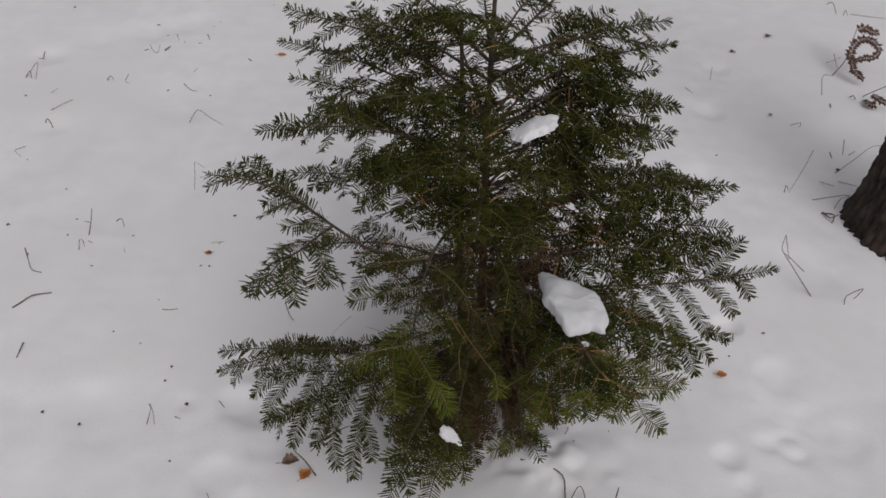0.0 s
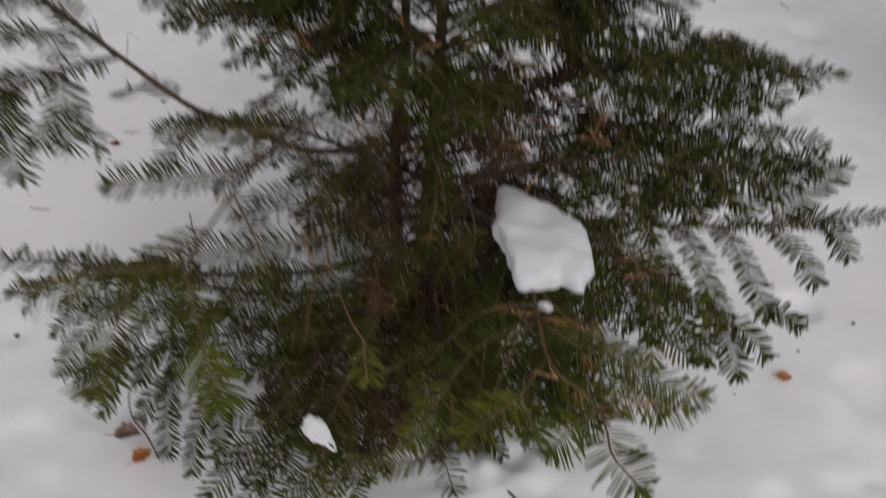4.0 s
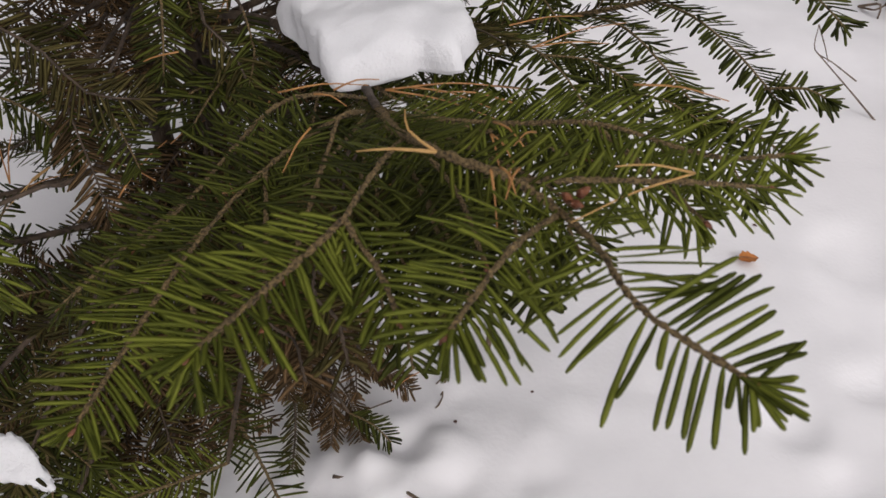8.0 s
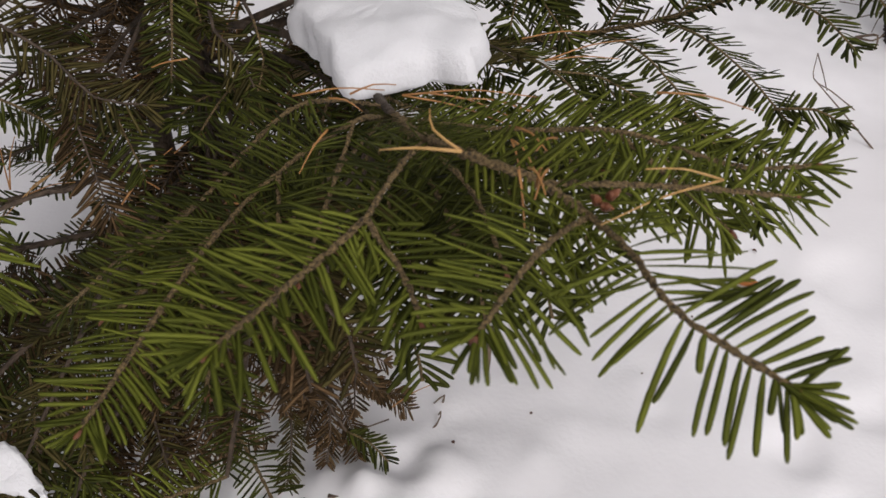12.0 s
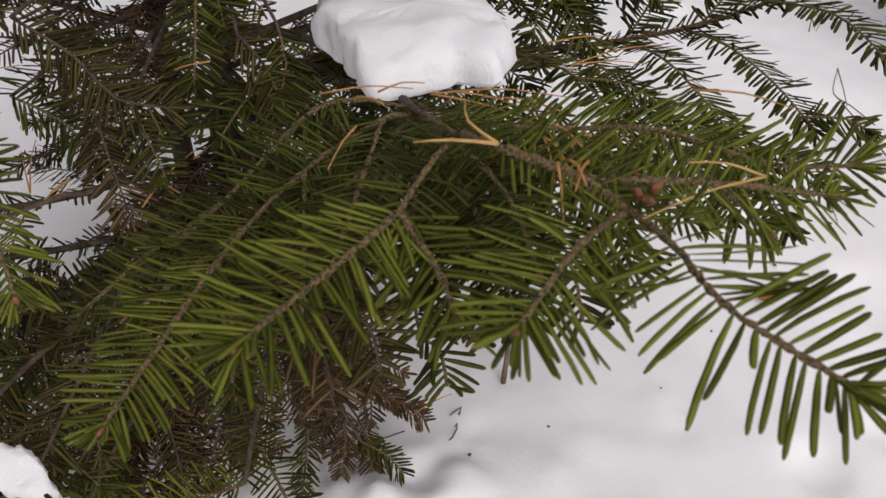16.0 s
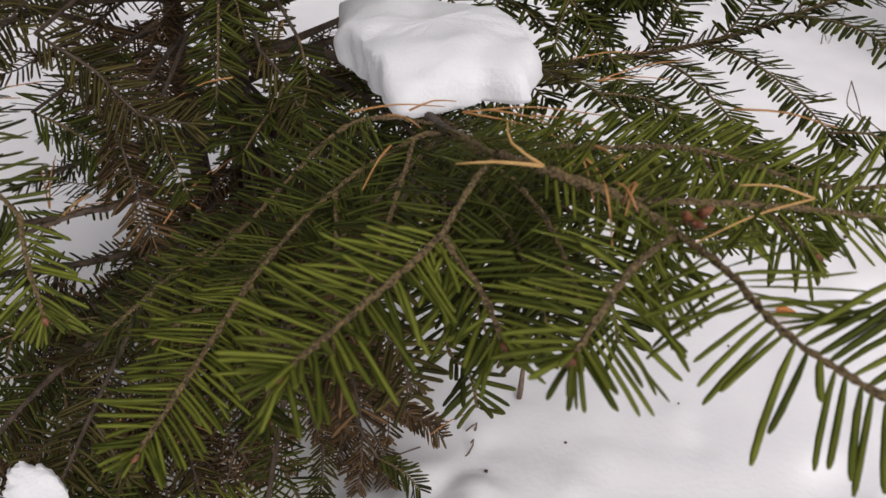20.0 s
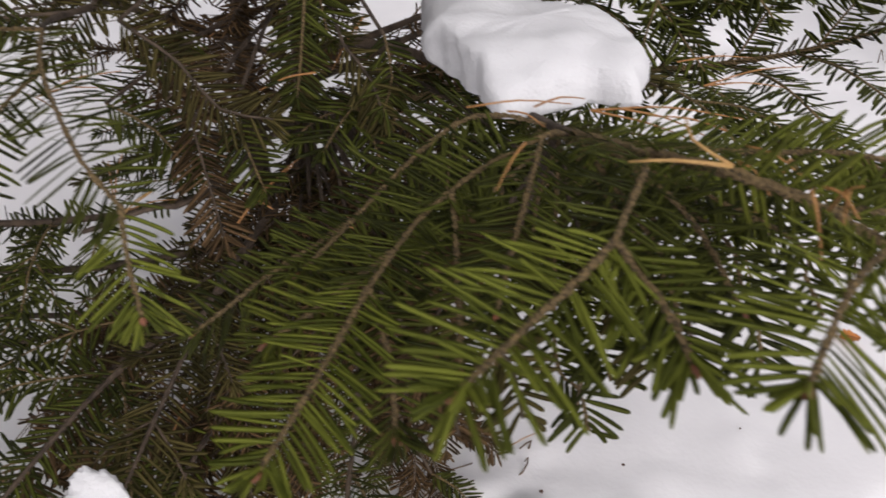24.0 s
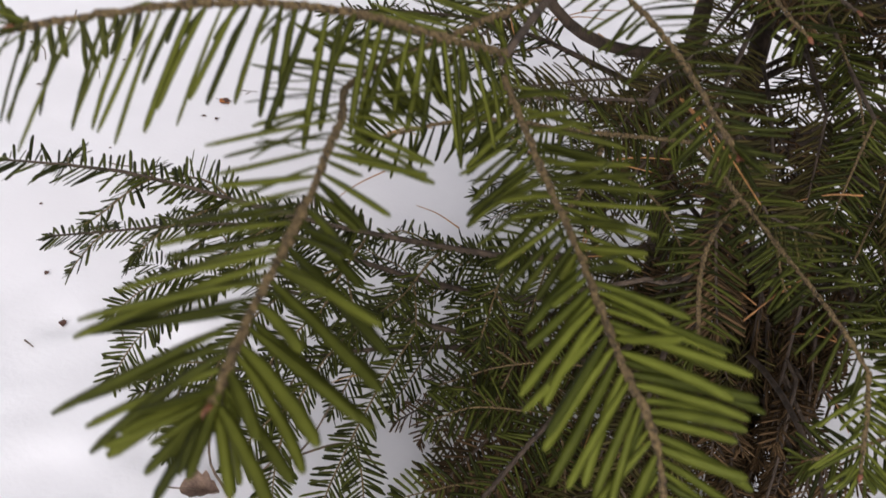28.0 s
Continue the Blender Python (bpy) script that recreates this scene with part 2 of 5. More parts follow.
class Spray:
    """One branch of the fir: its wood and its needles."""

    def __init__(self, seed, fine=False):
        self.rng = np.random.default_rng(seed)
        self.fine = fine
        self.wood, self.wood_faces, self.wood_slot = [], [], []
        self.rows = []
        self.buds = []

    def stick(self, pts, r0, r1, slot=0, sides=6, knobs=0.25):
        v, f = tube(pts, r0, r1, sides, knobs, self.rng)
        k = len(self.wood)
        self.wood += v
        self.wood_faces += [tuple(i + k for i in q) for q in f]
        self.wood_slot += [slot] * len(f)

    def shoot(self, pts, mat=0, size=0.026, gap=0.0020, up=(0, 0, 1), r=0.0010, ahead=64, lift=8, droop=0.0, start=0.0, thin=0.0, wood=True, bud=True, spread=1.0, both=0.5, broad=1.0):
        """A twig with its two ranks of needles. gap: metres from needle to needle; start: share of bare twig."""
        p = spline(pts, 0.0016 if self.fine else 0.012)
        if wood:
            self.stick(p, r * (1.05 if self.fine else 1.2), r * (0.85 if self.fine else 0.75), 0 if mat in (2, 3) else 1, 6 if self.fine else 4, 1.0 if self.fine else 0.3)
        seg = np.linalg.norm(np.diff(p, axis=0), axis=1)
        arc = np.r_[0, np.cumsum(seg)]
        total = arc[-1]
        rng = self.rng
        s = np.arange(total * start + 0.002, total, gap)
        if thin:
            s = s[rng.random(len(s)) > thin]
        s = np.clip(s + rng.normal(0, gap * 0.22, len(s)), 0, total)
        n = len(s)
        if n < 2:
            return
        near = np.clip(1 - (total - s) / 0.018, 0, 1)
        axis = np.stack([np.interp(s, arc, np.gradient(p[:, k], arc)) for k in range(3)], 1)
        axis /= np.linalg.norm(axis, axis=1)[:, None]
        at = np.stack([np.interp(s, arc, p[:, k]) for k in range(3)], 1)
        u = np.array(unit(up))
        side = np.cross(axis, u)
        side /= np.maximum(np.linalg.norm(side, axis=1), 1e-6)[:, None]
        u = np.cross(side, axis)
        sign = np.where(np.arange(n) % 2 == 0, 1.0, -1.0)
        out = np.radians(np.clip(rng.normal(ahead, 5, n) - near * 26 * rng.random(n), 6, 95))
        rise = np.radians(rng.normal(lift, 10 if self.fine else 12, n) * np.where(rng.random(n) < both, 1, 0.35))
        over = rng.random(n) < (0.15 if self.fine else 0.05)
        rise = np.where(over, rise + np.radians(rng.uniform(15, 50, n)), rise)
        across = side * (sign * np.cos(rise) * spread)[:, None] + u * np.sin(rise)[:, None]
        across /= np.linalg.norm(across, axis=1)[:, None]
        way = axis * np.cos(out)[:, None] + across * np.sin(out)[:, None]
        way[:, 2] -= droop
        way /= np.linalg.norm(way, axis=1)[:, None]
        flat = np.cross(way, u + (0.16 if self.fine else 0.30) * rng.normal(size=(n, 3)))
        flat /= np.maximum(np.linalg.norm(flat, axis=1), 1e-6)[:, None]
        length = size * (0.92 if self.fine else 1.0) * rng.uniform(0.80, 1.06, n) * np.where(over, 0.68, 1) * (1 - 0.34 * near) * (0.72 + 0.28 * np.clip(s / 0.02, 0, 1))
        width = broad * (0.00178 if self.fine else 0.0026) * (size / 0.028) ** 0.5 * rng.uniform(0.85, 1.12, n)
        bend = axis * rng.normal(0.03, 0.06, n)[:, None] + np.array([0, 0, -1.0]) * rng.normal(0.03 + droop * 0.3, 0.05, n)[:, None] + rng.normal(0, 0.03, (n, 3))
        self.rows.append((at + across * 0.0006, way, flat, length, width, bend, mat))
        if bud:  # the tuft of shorter needles round the tip bud
            k = 12 if self.fine else 8
            turn, open_ = rng.uniform(0, 6.283, k), np.radians(rng.uniform(14, 58, k))
            ring = side[-1] * np.cos(turn)[:, None] + u[-1] * (0.6 * np.sin(turn))[:, None]
            out_way = axis[-1] * np.cos(open_)[:, None] + ring * np.sin(open_)[:, None]
            out_way /= np.linalg.norm(out_way, axis=1)[:, None]
            blade = np.cross(out_way, u[-1] + 0.3 * rng.normal(size=(k, 3)))
            blade /= np.maximum(np.linalg.norm(blade, axis=1), 1e-6)[:, None]
            self.rows.append((p[-1] - axis[-1] * rng.uniform(0, 0.006, k)[:, None], out_way, blade, size * rng.uniform(0.36, 0.60, k), np.full(k, width.mean() * 0.9), rng.normal(0, 0.05, (k, 3)), mat))
        if bud:
            self.buds.append((p[-1], axis[-1], 1.1))

    def grow(self, pts, mat=0, size=0.026, reach=0.66, begin=0.30, pitch=0.062, depth=1, old=0.35, r0=0.004, sag=0.20, gap=0.0021, up=(0, 0, 1), most=0.16, droop=0.10, inner=0.55, broad=1.0):
        """A branch by its years' growth: at each year's end a pair of side twigs, longer towards the foot, which branch in turn and hang at their tips; the inner part older and barer."""
        rng = self.rng
        p = spline(pts, 0.02)
        arc = np.r_[0, np.cumsum(np.linalg.norm(np.diff(p, axis=0), axis=1))]
        total = arc[-1]
        point = lambda s: np.array([np.interp(s, arc, p[:, k]) for k in range(3)])
        if depth or r0 > 0.002:
            self.stick(np.array([point(s) for s in np.linspace(0, total, 14)]), r0, 0.0009, 0)
        if old:
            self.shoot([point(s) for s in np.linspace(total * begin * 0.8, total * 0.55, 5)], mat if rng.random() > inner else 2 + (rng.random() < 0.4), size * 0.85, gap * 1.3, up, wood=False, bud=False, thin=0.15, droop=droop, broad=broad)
            self.shoot([point(s) for s in np.linspace(total * 0.55, total, 7)], mat, size, gap, up, wood=r0 <= 0.002, droop=droop, broad=broad)
        else:
            self.shoot([point(s) for s in np.linspace(0, total, 7)], mat, size, gap, up, wood=r0 <= 0.002, start=0.06, droop=droop, broad=broad)
        s = total - pitch * rng.uniform(0.8, 1.1)
        while s > total * begin:
            way = unit(point(min(s + 0.02, total)) - point(max(s - 0.02, 0)))
            inside = s < total * old
            for sign in (1, -1):
                if rng.random() < 0.06:
                    continue
                at = s + rng.normal(0, 0.004)
                here = point(max(at, 0))
                side = unit(np.cross(way, up)) * sign
                ang = math.radians(rng.uniform(42, 60))
                long = min(max((total - at) * reach * rng.uniform(0.75, 1.15), 0.05), most * rng.uniform(0.8, 1.1))
                d = unit(way * math.cos(ang) + side * math.sin(ang) + np.array([0, 0, rng.normal(0.02, 0.12)]))
                q = [here]
                for j in (1, 2, 3):
                    q.append(q[-1] + unit(d + way * 0.08 * j + np.array([0, 0, -sag * j * rng.uniform(0.4, 1.3)])) * long / 3)
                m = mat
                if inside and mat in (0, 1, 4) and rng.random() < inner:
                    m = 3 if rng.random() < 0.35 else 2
                turned = unit(np.array(up) + rng.normal(0, 0.22, 3))
                if depth > 0 and long > 0.085:
                    self.grow(q, m, size * 0.98, reach, 0.28, pitch * 0.85, depth - 1, 0.0, 0.0013, sag * 1.1, gap, turned, most * 0.5, droop, inner, broad)
                else:
                    self.shoot(q, m, size * rng.uniform(0.86, 1.02), gap * (1.2 if inside else 1.0), turned, thin=0.1 if inside else 0.0, r=0.0009, droop=droop, broad=broad)
            s -= pitch * rng.uniform(0.8, 1.2)

    def finish(self, tree, label=""):
        wood = mesh_object("branch", self.wood, self.wood_faces, [BARK, TWIG], tree, label, index=self.wood_slot)
        v, f, m, k = [], [], [], 0
        for *row, mat in self.rows:
            a, b = needles(*row, self.fine)
            v.append(a)
            f.append(b + k)
            m.append(np.full(len(b), mat))
            k += len(a)
        v, f, m = np.concatenate(v), np.concatenate(f), np.concatenate(m)
        me = bpy.data.meshes.new("needles")
        me.vertices.add(len(v))
        me.vertices.foreach_set("co", v.ravel())
        me.loops.add(f.size)
        me.loops.foreach_set("vertex_index", f.ravel().astype(np.int32))
        me.polygons.add(len(f))
        me.polygons.foreach_set("loop_start", np.arange(0, f.size, 4, dtype=np.int32))
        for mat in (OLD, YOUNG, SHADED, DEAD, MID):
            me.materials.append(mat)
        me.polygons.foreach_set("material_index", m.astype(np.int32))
        me.update(calc_edges=True)
        ob = new("needles", me)
        ob.parent = wood
        tagged(ob, kind="stuff")
        for at, way, bulk in self.buds if self.fine else ():
            bv, bf = [], []
            side = unit(np.cross(way, (0.2, 0.1, 1)))
            for turn, big in ((0, 0.62 * bulk), (0.9, 0.46 * bulk), (-0.9, 0.46 * bulk)):
                d = unit(way + 0.55 * turn * side)
                c = at + d * 0.0004
                a, f = tube(np.array([c, c + d * 0.0018 * big, c + d * 0.0036 * big, c + d * 0.0052 * big]), 0.0018 * big, 0.0006 * big, 7, power=2.2)
                bf += [tuple(i + len(bv) for i in q) for q in f]
                bv += a
            mesh_object("bud", bv, bf, BUD, wood, "small red-brown scaly bud")
        return wood


# ---- the snow-covered ground ----
DIPS = []  # x, y, radius, depth
DIPS += [(-1.967, 2.198, 0.09, 0.012), (-2.305, 1.831, 0.07, 0.016), (-1.935, 1.261, 0.05, 0.012), (-1.34, 0.551, 0.05, 0.004), (-1.338, 0.68, 0.05, 0.006), (-1.049, -0.072, 0.06, 0.006), (-1.178, -0.099, 0.05, 0.004), (-0.54, -0.099, 0.04, 0.006), (-0.792, -0.012, 0.025, 0.006), (-2.186, 2.025, 0.05, 0.008), (0.788, 0.173, 0.042, 0.012), (0.788, 0.173, 0.026, -0.009), (0.657, 0.61, 0.034, 0.016), (0.778, 0.422, 0.05, 0.01), (0.86, 0.271, 0.05, 0.007)]
DIPS += [(0.718, 0.164, 0.024, 0.007), (-0.668, 0.015, 0.045, 0.01), (0.7, -0.16, 0.05, 0.012), (0.86, 0.1, 0.09, 0.008), (0.8, 0.3, 0.08, 0.01), (0.92, 0.22, 0.06, 0.012), (0.93, 0.95, 0.11, 0.015), (0.62, 0.1, 0.03, 0.01), (0.66, 0.02, 0.025, 0.008), (-0.6, 0.02, 0.06, 0.016), (-0.66, 0.16, 0.05, 0.012), (-0.62, -0.22, 0.05, 0.012), (-0.55, -0.3, 0.05, 0.012), (-1, -0.1, 0.1, 0.01), (0.62, 1.45, 0.06, 0.02)]
DIPS += [(0.7, 2, 0.05, 0.02), (0.76, 2.45, 0.05, 0.015), (-1.85, 2.35, 0.1, 0.012), (0.48, 1, 0.05, 0.012), (0.3, -0.02, 0.025, 0.004), (0.4, 0.06, 0.03, 0.003), (0.25, 0.1, 0.025, 0.004), (0.16, -0.02, 0.03, -0.02), (0.11, 0, 0.03, -0.018), (0.22, 0.02, 0.03, -0.012), (1.3, 1.9, 0.15, 0.02), (-1.9, 1.1, 0.2, 0.012), (-1.5, 1.6, 0.16, 0.012)]


def height(x, y):
    z = 0.010 * (noise.noise((x * 1.1, y * 1.1, 0.3))) + 0.006 * noise.noise((x * 4, y * 4, 1.7)) + 0.0018 * noise.noise((x * 17, y * 17, 4.1))
    for a, b, r, d in DIPS:
        q = ((x - a) ** 2 + (y - b) ** 2) / (r * r)
        if q < 6:
            z -= d * math.exp(-q * q * 0.6)
    q = ((x + 0.05) ** 2 + (y - 0.06) ** 2) / 0.02
    z -= 0.03 * math.exp(-q)
    far = max(0.0, math.hypot(x, y) - 6)
    return z + min(far * 0.01, 0.6) * noise.noise((x * 0.05, y * 0.05, 9.0))


def cuts(lo, a, b, hi):
    far = [0.12, 0.3, 0.6, 1.0, 1.7, 3, 5, 9, 16, 30, 60, 120, 250, 500]
    return np.r_[[lo - d for d in far[::-1]], np.arange(lo, a, 0.03), np.arange(a, b, 0.011), np.arange(b, hi, 0.03), [hi + d for d in far]]


crumbs = np.random.default_rng(21)
CRUMBS = []  # small clods and pits in the trodden snow
for cx, cy, sx, sy, count, rise in ((0.16, -0.01, 0.07, 0.05, 70, 0.0055), (0.30, 0.03, 0.10, 0.08, 40, 0.0035), (0.72, 0.08, 0.13, 0.20, 36, 0.0008), (-0.55, -0.02, 0.10, 0.16, 26, 0.0016), (0.0, -0.20, 0.2, 0.06, 14, 0.003), (0.80, 0.55, 0.1, 0.15, 16, 0.0014), (-0.05, 0.07, 0.10, 0.08, 20, 0.006)):
    for k in range(count):
        CRUMBS.append((crumbs.normal(cx, sx), crumbs.normal(cy, sy), crumbs.uniform(0.008, 0.026), rise * (-crumbs.uniform(0.2, 1.0) if crumbs.random() < 0.5 else crumbs.uniform(0.2, 0.9))))
gx, gy = cuts(-2.6, -0.8, 1.0, 2.4), cuts(-1.2, -0.4, 0.7, 3.8)
gx, gy = gx[np.r_[True, np.diff(gx) > 0.004]], gy[np.r_[True, np.diff(gy) > 0.004]]
ground_z = np.array([[height(x, y) for x in gx] for y in gy])
for a, b, r, d in CRUMBS:
    ix, iy = np.where(abs(gx - a) < 2 * r)[0], np.where(abs(gy - b) < 2 * r)[0]
    if len(ix) and len(iy):
        q = ((gx[ix][None, :] - a) ** 2 + (gy[iy][:, None] - b) ** 2) / (r * r)
        ground_z[np.ix_(iy, ix)] -= d * np.exp(-q * q * 0.8)
gv = [(x, y, ground_z[j, i]) for j, y in enumerate(gy) for i, x in enumerate(gx)]
w = len(gx)
gf = [(j * w + i, j * w + i + 1, (j + 1) * w + i + 1, (j + 1) * w + i) for j in range(len(gy) - 1) for i in range(w - 1)]
tagged(mesh_object("ground", gv, gf, SNOW), "trodden white snow cover with shallow dents", "ground", kind="structure")


# ---- the young fir ----
fir = thing("fir_tree", "small dark green fir with snow lumps on its branches", "tree", (-0.055, 0.07, 0))


def stem_at(z):
    """The stem's middle at a height: it leans back a little and straightens."""
    return np.array([-0.036 - 0.07 * z + 0.025 * z * z + 0.006 * math.sin(z * 5), 0.07 + 0.42 * z - 0.10 * z * z, z])


rng = np.random.default_rng(3)
tv, tf = tube(np.array([stem_at(z) for z in np.linspace(-0.06, 1.32, 40)]), 0.0170, 0.002, 10, 0.22, rng, 0.8)
mesh_object("trunk", tv, tf, BARK, fir, "thin dark brown stem")
second = [(-0.050, 0.12, 0.10), (-0.098, 0.187, 0.30), (-0.118, 0.232, 0.44), (-0.124, 0.280, 0.60), (-0.142, 0.340, 0.80), (-0.157, 0.380, 0.96)]
tv, tf = tube(spline(second, 0.04), 0.0125, 0.004, 9, 0.25, rng)
mesh_object("trunk", tv, tf, BARK, fir, "second, thinner dark stem")

tree_origin = Matrix.Translation(fir.location).inverted()


def settle(ob):
    ob.matrix_parent_inverse = tree_origin


for ob in fir.children:
    settle(ob)


def done(spray, label=""):
    ob = spray.finish(fir, label)
    settle(ob)
    return ob


# the near spray, low on the side of the path, that carries the large snow lump
TILT = (0.05, -0.42, 0.9)
s = Spray(11, True)
s.stick(spline([stem_at(0.40), (0.02, 0.10, 0.475), (0.10, 0.02, 0.502), (0.165, -0.08, 0.520), (0.198, -0.19, 0.562)], 0.02), 0.0052, 0.0021)
s.shoot([(0.184, -0.145, 0.542), (0.192, -0.172, 0.553), (0.200, -0.200, 0.566)], 2, 0.018, 0.0012, TILT, wood=False, bud=False, lift=4)
s.stick(spline([(0.198, -0.19, 0.562), (0.215, -0.255, 0.592), (0.236, -0.30, 0.612), (0.262, -0.312, 0.610), (0.279, -0.326, 0.607)], 0.002), 0.0021, 0.0012, 1, 7, 1.1)
s.shoot([(0.198, -0.19, 0.564), (0.215, -0.255, 0.593), (0.236, -0.30, 0.613)], 0, 0.023, 0.0014, TILT, wood=False, bud=False, lift=-4, start=0.2)
s.shoot([(0.236, -0.30, 0.613), (0.262, -0.312, 0.611), (0.279, -0.326, 0.608)], 4, 0.023, 0.0015, TILT, wood=False, bud=False, both=0.9, lift=14)
s.shoot([(0.193, -0.205, 0.570), (0.186, -0.222, 0.577), (0.165, -0.222, 0.562), (0.151, -0.231, 0.553), (0.139, -0.250, 0.547), (0.130, -0.292, 0.547)], 0, 0.026, 0.0011, TILT, ahead=70, bud=False, start=0.26)
s.shoot([(0.130, -0.292, 0.547), (0.126, -0.318, 0.545), (0.121, -0.342, 0.541), (0.114, -0.366, 0.534)], 1, 0.026, 0.0011, TILT, ahead=66)
s.shoot([(0.130, -0.292, 0.547), (0.143, -0.318, 0.538), (0.150, -0.343, 0.530)], 0, 0.025, 0.0015, TILT)
s.shoot([(0.134, -0.270, 0.547), (0.112, -0.288, 0.534), (0.094, -0.302, 0.523)], 4, 0.024, 0.0015, TILT)
s.shoot([(0.220, -0.272, 0.599), (0.214, -0.300, 0.604), (0.207, -0.327, 0.602)], 0, 0.024, 0.0016, TILT, ahead=70, bud=False)
s.shoot([(0.207, -0.327, 0.602), (0.197, -0.345, 0.600), (0.186, -0.361, 0.597), (0.172, -0.384, 0.595)], 1, 0.030, 0.0011, TILT, ahead=66, lift=4)
s.shoot([(0.207, -0.327, 0.602), (0.221, -0.344, 0.594), (0.228, -0.356, 0.587)], 1, 0.029, 0.0014, TILT, ahead=58)
s.shoot([(0.277, -0.324, 0.607), (0.261, -0.348, 0.610), (0.245, -0.382, 0.608)], 1, 0.030, 0.00123, TILT, ahead=64, lift=2)
s.shoot([(0.277, -0.324, 0.607), (0.287, -0.345, 0.611), (0.297, -0.373, 0.613), (0.324, -0.393, 0.608)], 1, 0.032, 0.0016, TILT, ahead=75, lift=2, droop=0.06)
s.shoot([(0.198, -0.190, 0.562), (0.226, -0.215, 0.574), (0.260, -0.231, 0.583), (0.296, -0.245, 0.593), (0.339, -0.260, 0.590), (0.367, -0.263, 0.594)], 1, 0.027, 0.0016, TILT, ahead=58, lift=8, droop=0.06)
s.shoot([(0.262, -0.312, 0.610), (0.285, -0.305, 0.607), (0.322, -0.293, 0.600), (0.356, -0.281, 0.591)], 1, 0.025, 0.0018, TILT, ahead=58, lift=4, droop=0.08)
s.shoot([(0.294, -0.243, 0.592), (0.318, -0.270, 0.585), (0.335, -0.285, 0.577)], 1, 0.025, 0.00164, TILT, droop=0.1)
s.shoot([(0.188, -0.150, 0.545), (0.165, -0.170, 0.558), (0.147, -0.186, 0.560), (0.125, -0.192, 0.540), (0.105, -0.215, 0.522), (0.093, -0.258, 0.522)], 0, 0.026, 0.0013, TILT, ahead=68, start=0.25)
s.shoot([(0.105, -0.215, 0.522), (0.070, -0.235, 0.500), (0.036, -0.246, 0.470)], 0, 0.026, 0.0015, TILT)
s.shoot([(0.198, -0.190, 0.562), (0.222, -0.245, 0.560), (0.236, -0.285, 0.560)], 0, 0.025, 0.00164, TILT)
s.shoot([(0.170, -0.085, 0.522), (0.215, -0.130, 0.525), (0.262, -0.165, 0.535), (0.300, -0.190, 0.540)], 0, 0.025, 0.00164, TILT)
s.shoot([(0.151, -0.231, 0.553), (0.160, -0.275, 0.540), (0.166, -0.310, 0.530)], 0, 0.025, 0.00164, TILT)
s.shoot([(0.205, -0.225, 0.580), (0.238, -0.262, 0.572), (0.254, -0.300, 0.562)], 0, 0.025, 0.0016, TILT)
s.shoot([(0.185, -0.222, 0.577), (0.180, -0.262, 0.562), (0.176, -0.300, 0.550)], 0, 0.025, 0.0016, TILT)
# older shoots under the spray
def under(mat, *pts):
    s.shoot([(0.192, -0.165, 0.550), *pts], mat, 0.025, 0.0017, TILT, r=0.0009, start=0.3, bud=False, broad=1.5)


under(0, (0.186, -0.190, 0.509), (0.207, -0.215, 0.496), (0.219, -0.235, 0.488), (0.226, -0.250, 0.477))
under(0, (0.232, -0.200, 0.536), (0.244, -0.235, 0.529), (0.250, -0.250, 0.518), (0.254, -0.260, 0.503))
under(0, (0.257, -0.220, 0.542), (0.267, -0.250, 0.536), (0.273, -0.262, 0.527), (0.277, -0.270, 0.513))
under(2, (0.205, -0.190, 0.517), (0.228, -0.220, 0.509), (0.238, -0.240, 0.501), (0.242, -0.250, 0.485))
under(2, (0.171, -0.242, 0.502), (0.183, -0.256, 0.483), (0.190, -0.270, 0.468))
under(0, (0.201, -0.231, 0.476), (0.214, -0.243, 0.462), (0.220, -0.255, 0.450))
under(3, (0.141, -0.226, 0.467), (0.155, -0.240, 0.449), (0.162, -0.254, 0.434))
under(0, (0.235, -0.253, 0.540), (0.244, -0.265, 0.525), (0.248, -0.275, 0.514))
under(0, (0.280, -0.230, 0.550), (0.290, -0.250, 0.541), (0.295, -0.262, 0.535))
under(0, (0.124, -0.170, 0.461), (0.139, -0.200, 0.445), (0.148, -0.220, 0.429))
for at, way in (((0.282, -0.325, 0.615), (0.5, -0.3, 0.8)), ((0.279, -0.325, 0.613), (-0.3, -0.5, 0.8)), ((0.281, -0.327, 0.613), (0.1, -0.8, 0.5))):
    s.buds.append((np.array(at), unit(way), 1.5))
done(s, "bright green branch with a long spray of flat needles")

# the branch with the light shoot under the stem
s = Spray(12, True)
s.stick(spline([stem_at(0.46), (-0.10, 0.06, 0.52), (-0.105, -0.06, 0.545), (-0.075, -0.135, 0.568), (-0.062, -0.158, 0.574)], 0.02), 0.0045, 0.0012)
s.shoot([(-0.062, -0.158, 0.574), (-0.035, -0.205, 0.577), (0.012, -0.264, 0.572), (0.033, -0.277, 0.559)], 0, 0.027, 0.0017, TILT, r=0.0010, bud=False)
s.shoot([(0.033, -0.277, 0.559), (0.038, -0.288, 0.546), (0.044, -0.297, 0.524)], 1, 0.028, 0.0016, TILT)
s.shoot([(-0.035, -0.205, 0.577), (-0.04, -0.245, 0.565), (-0.03, -0.285, 0.545)], 0, 0.025, 0.0019, TILT)
s.shoot([(-0.105, -0.06, 0.545), (-0.15, -0.10, 0.55), (-0.19, -0.13, 0.55)], 2, 0.024, 0.0020, TILT)
s.shoot([(-0.10, 0.02, 0.53), (-0.15, -0.03, 0.535), (-0.20, -0.07, 0.53)], 2, 0.024, 0.0020, TILT)
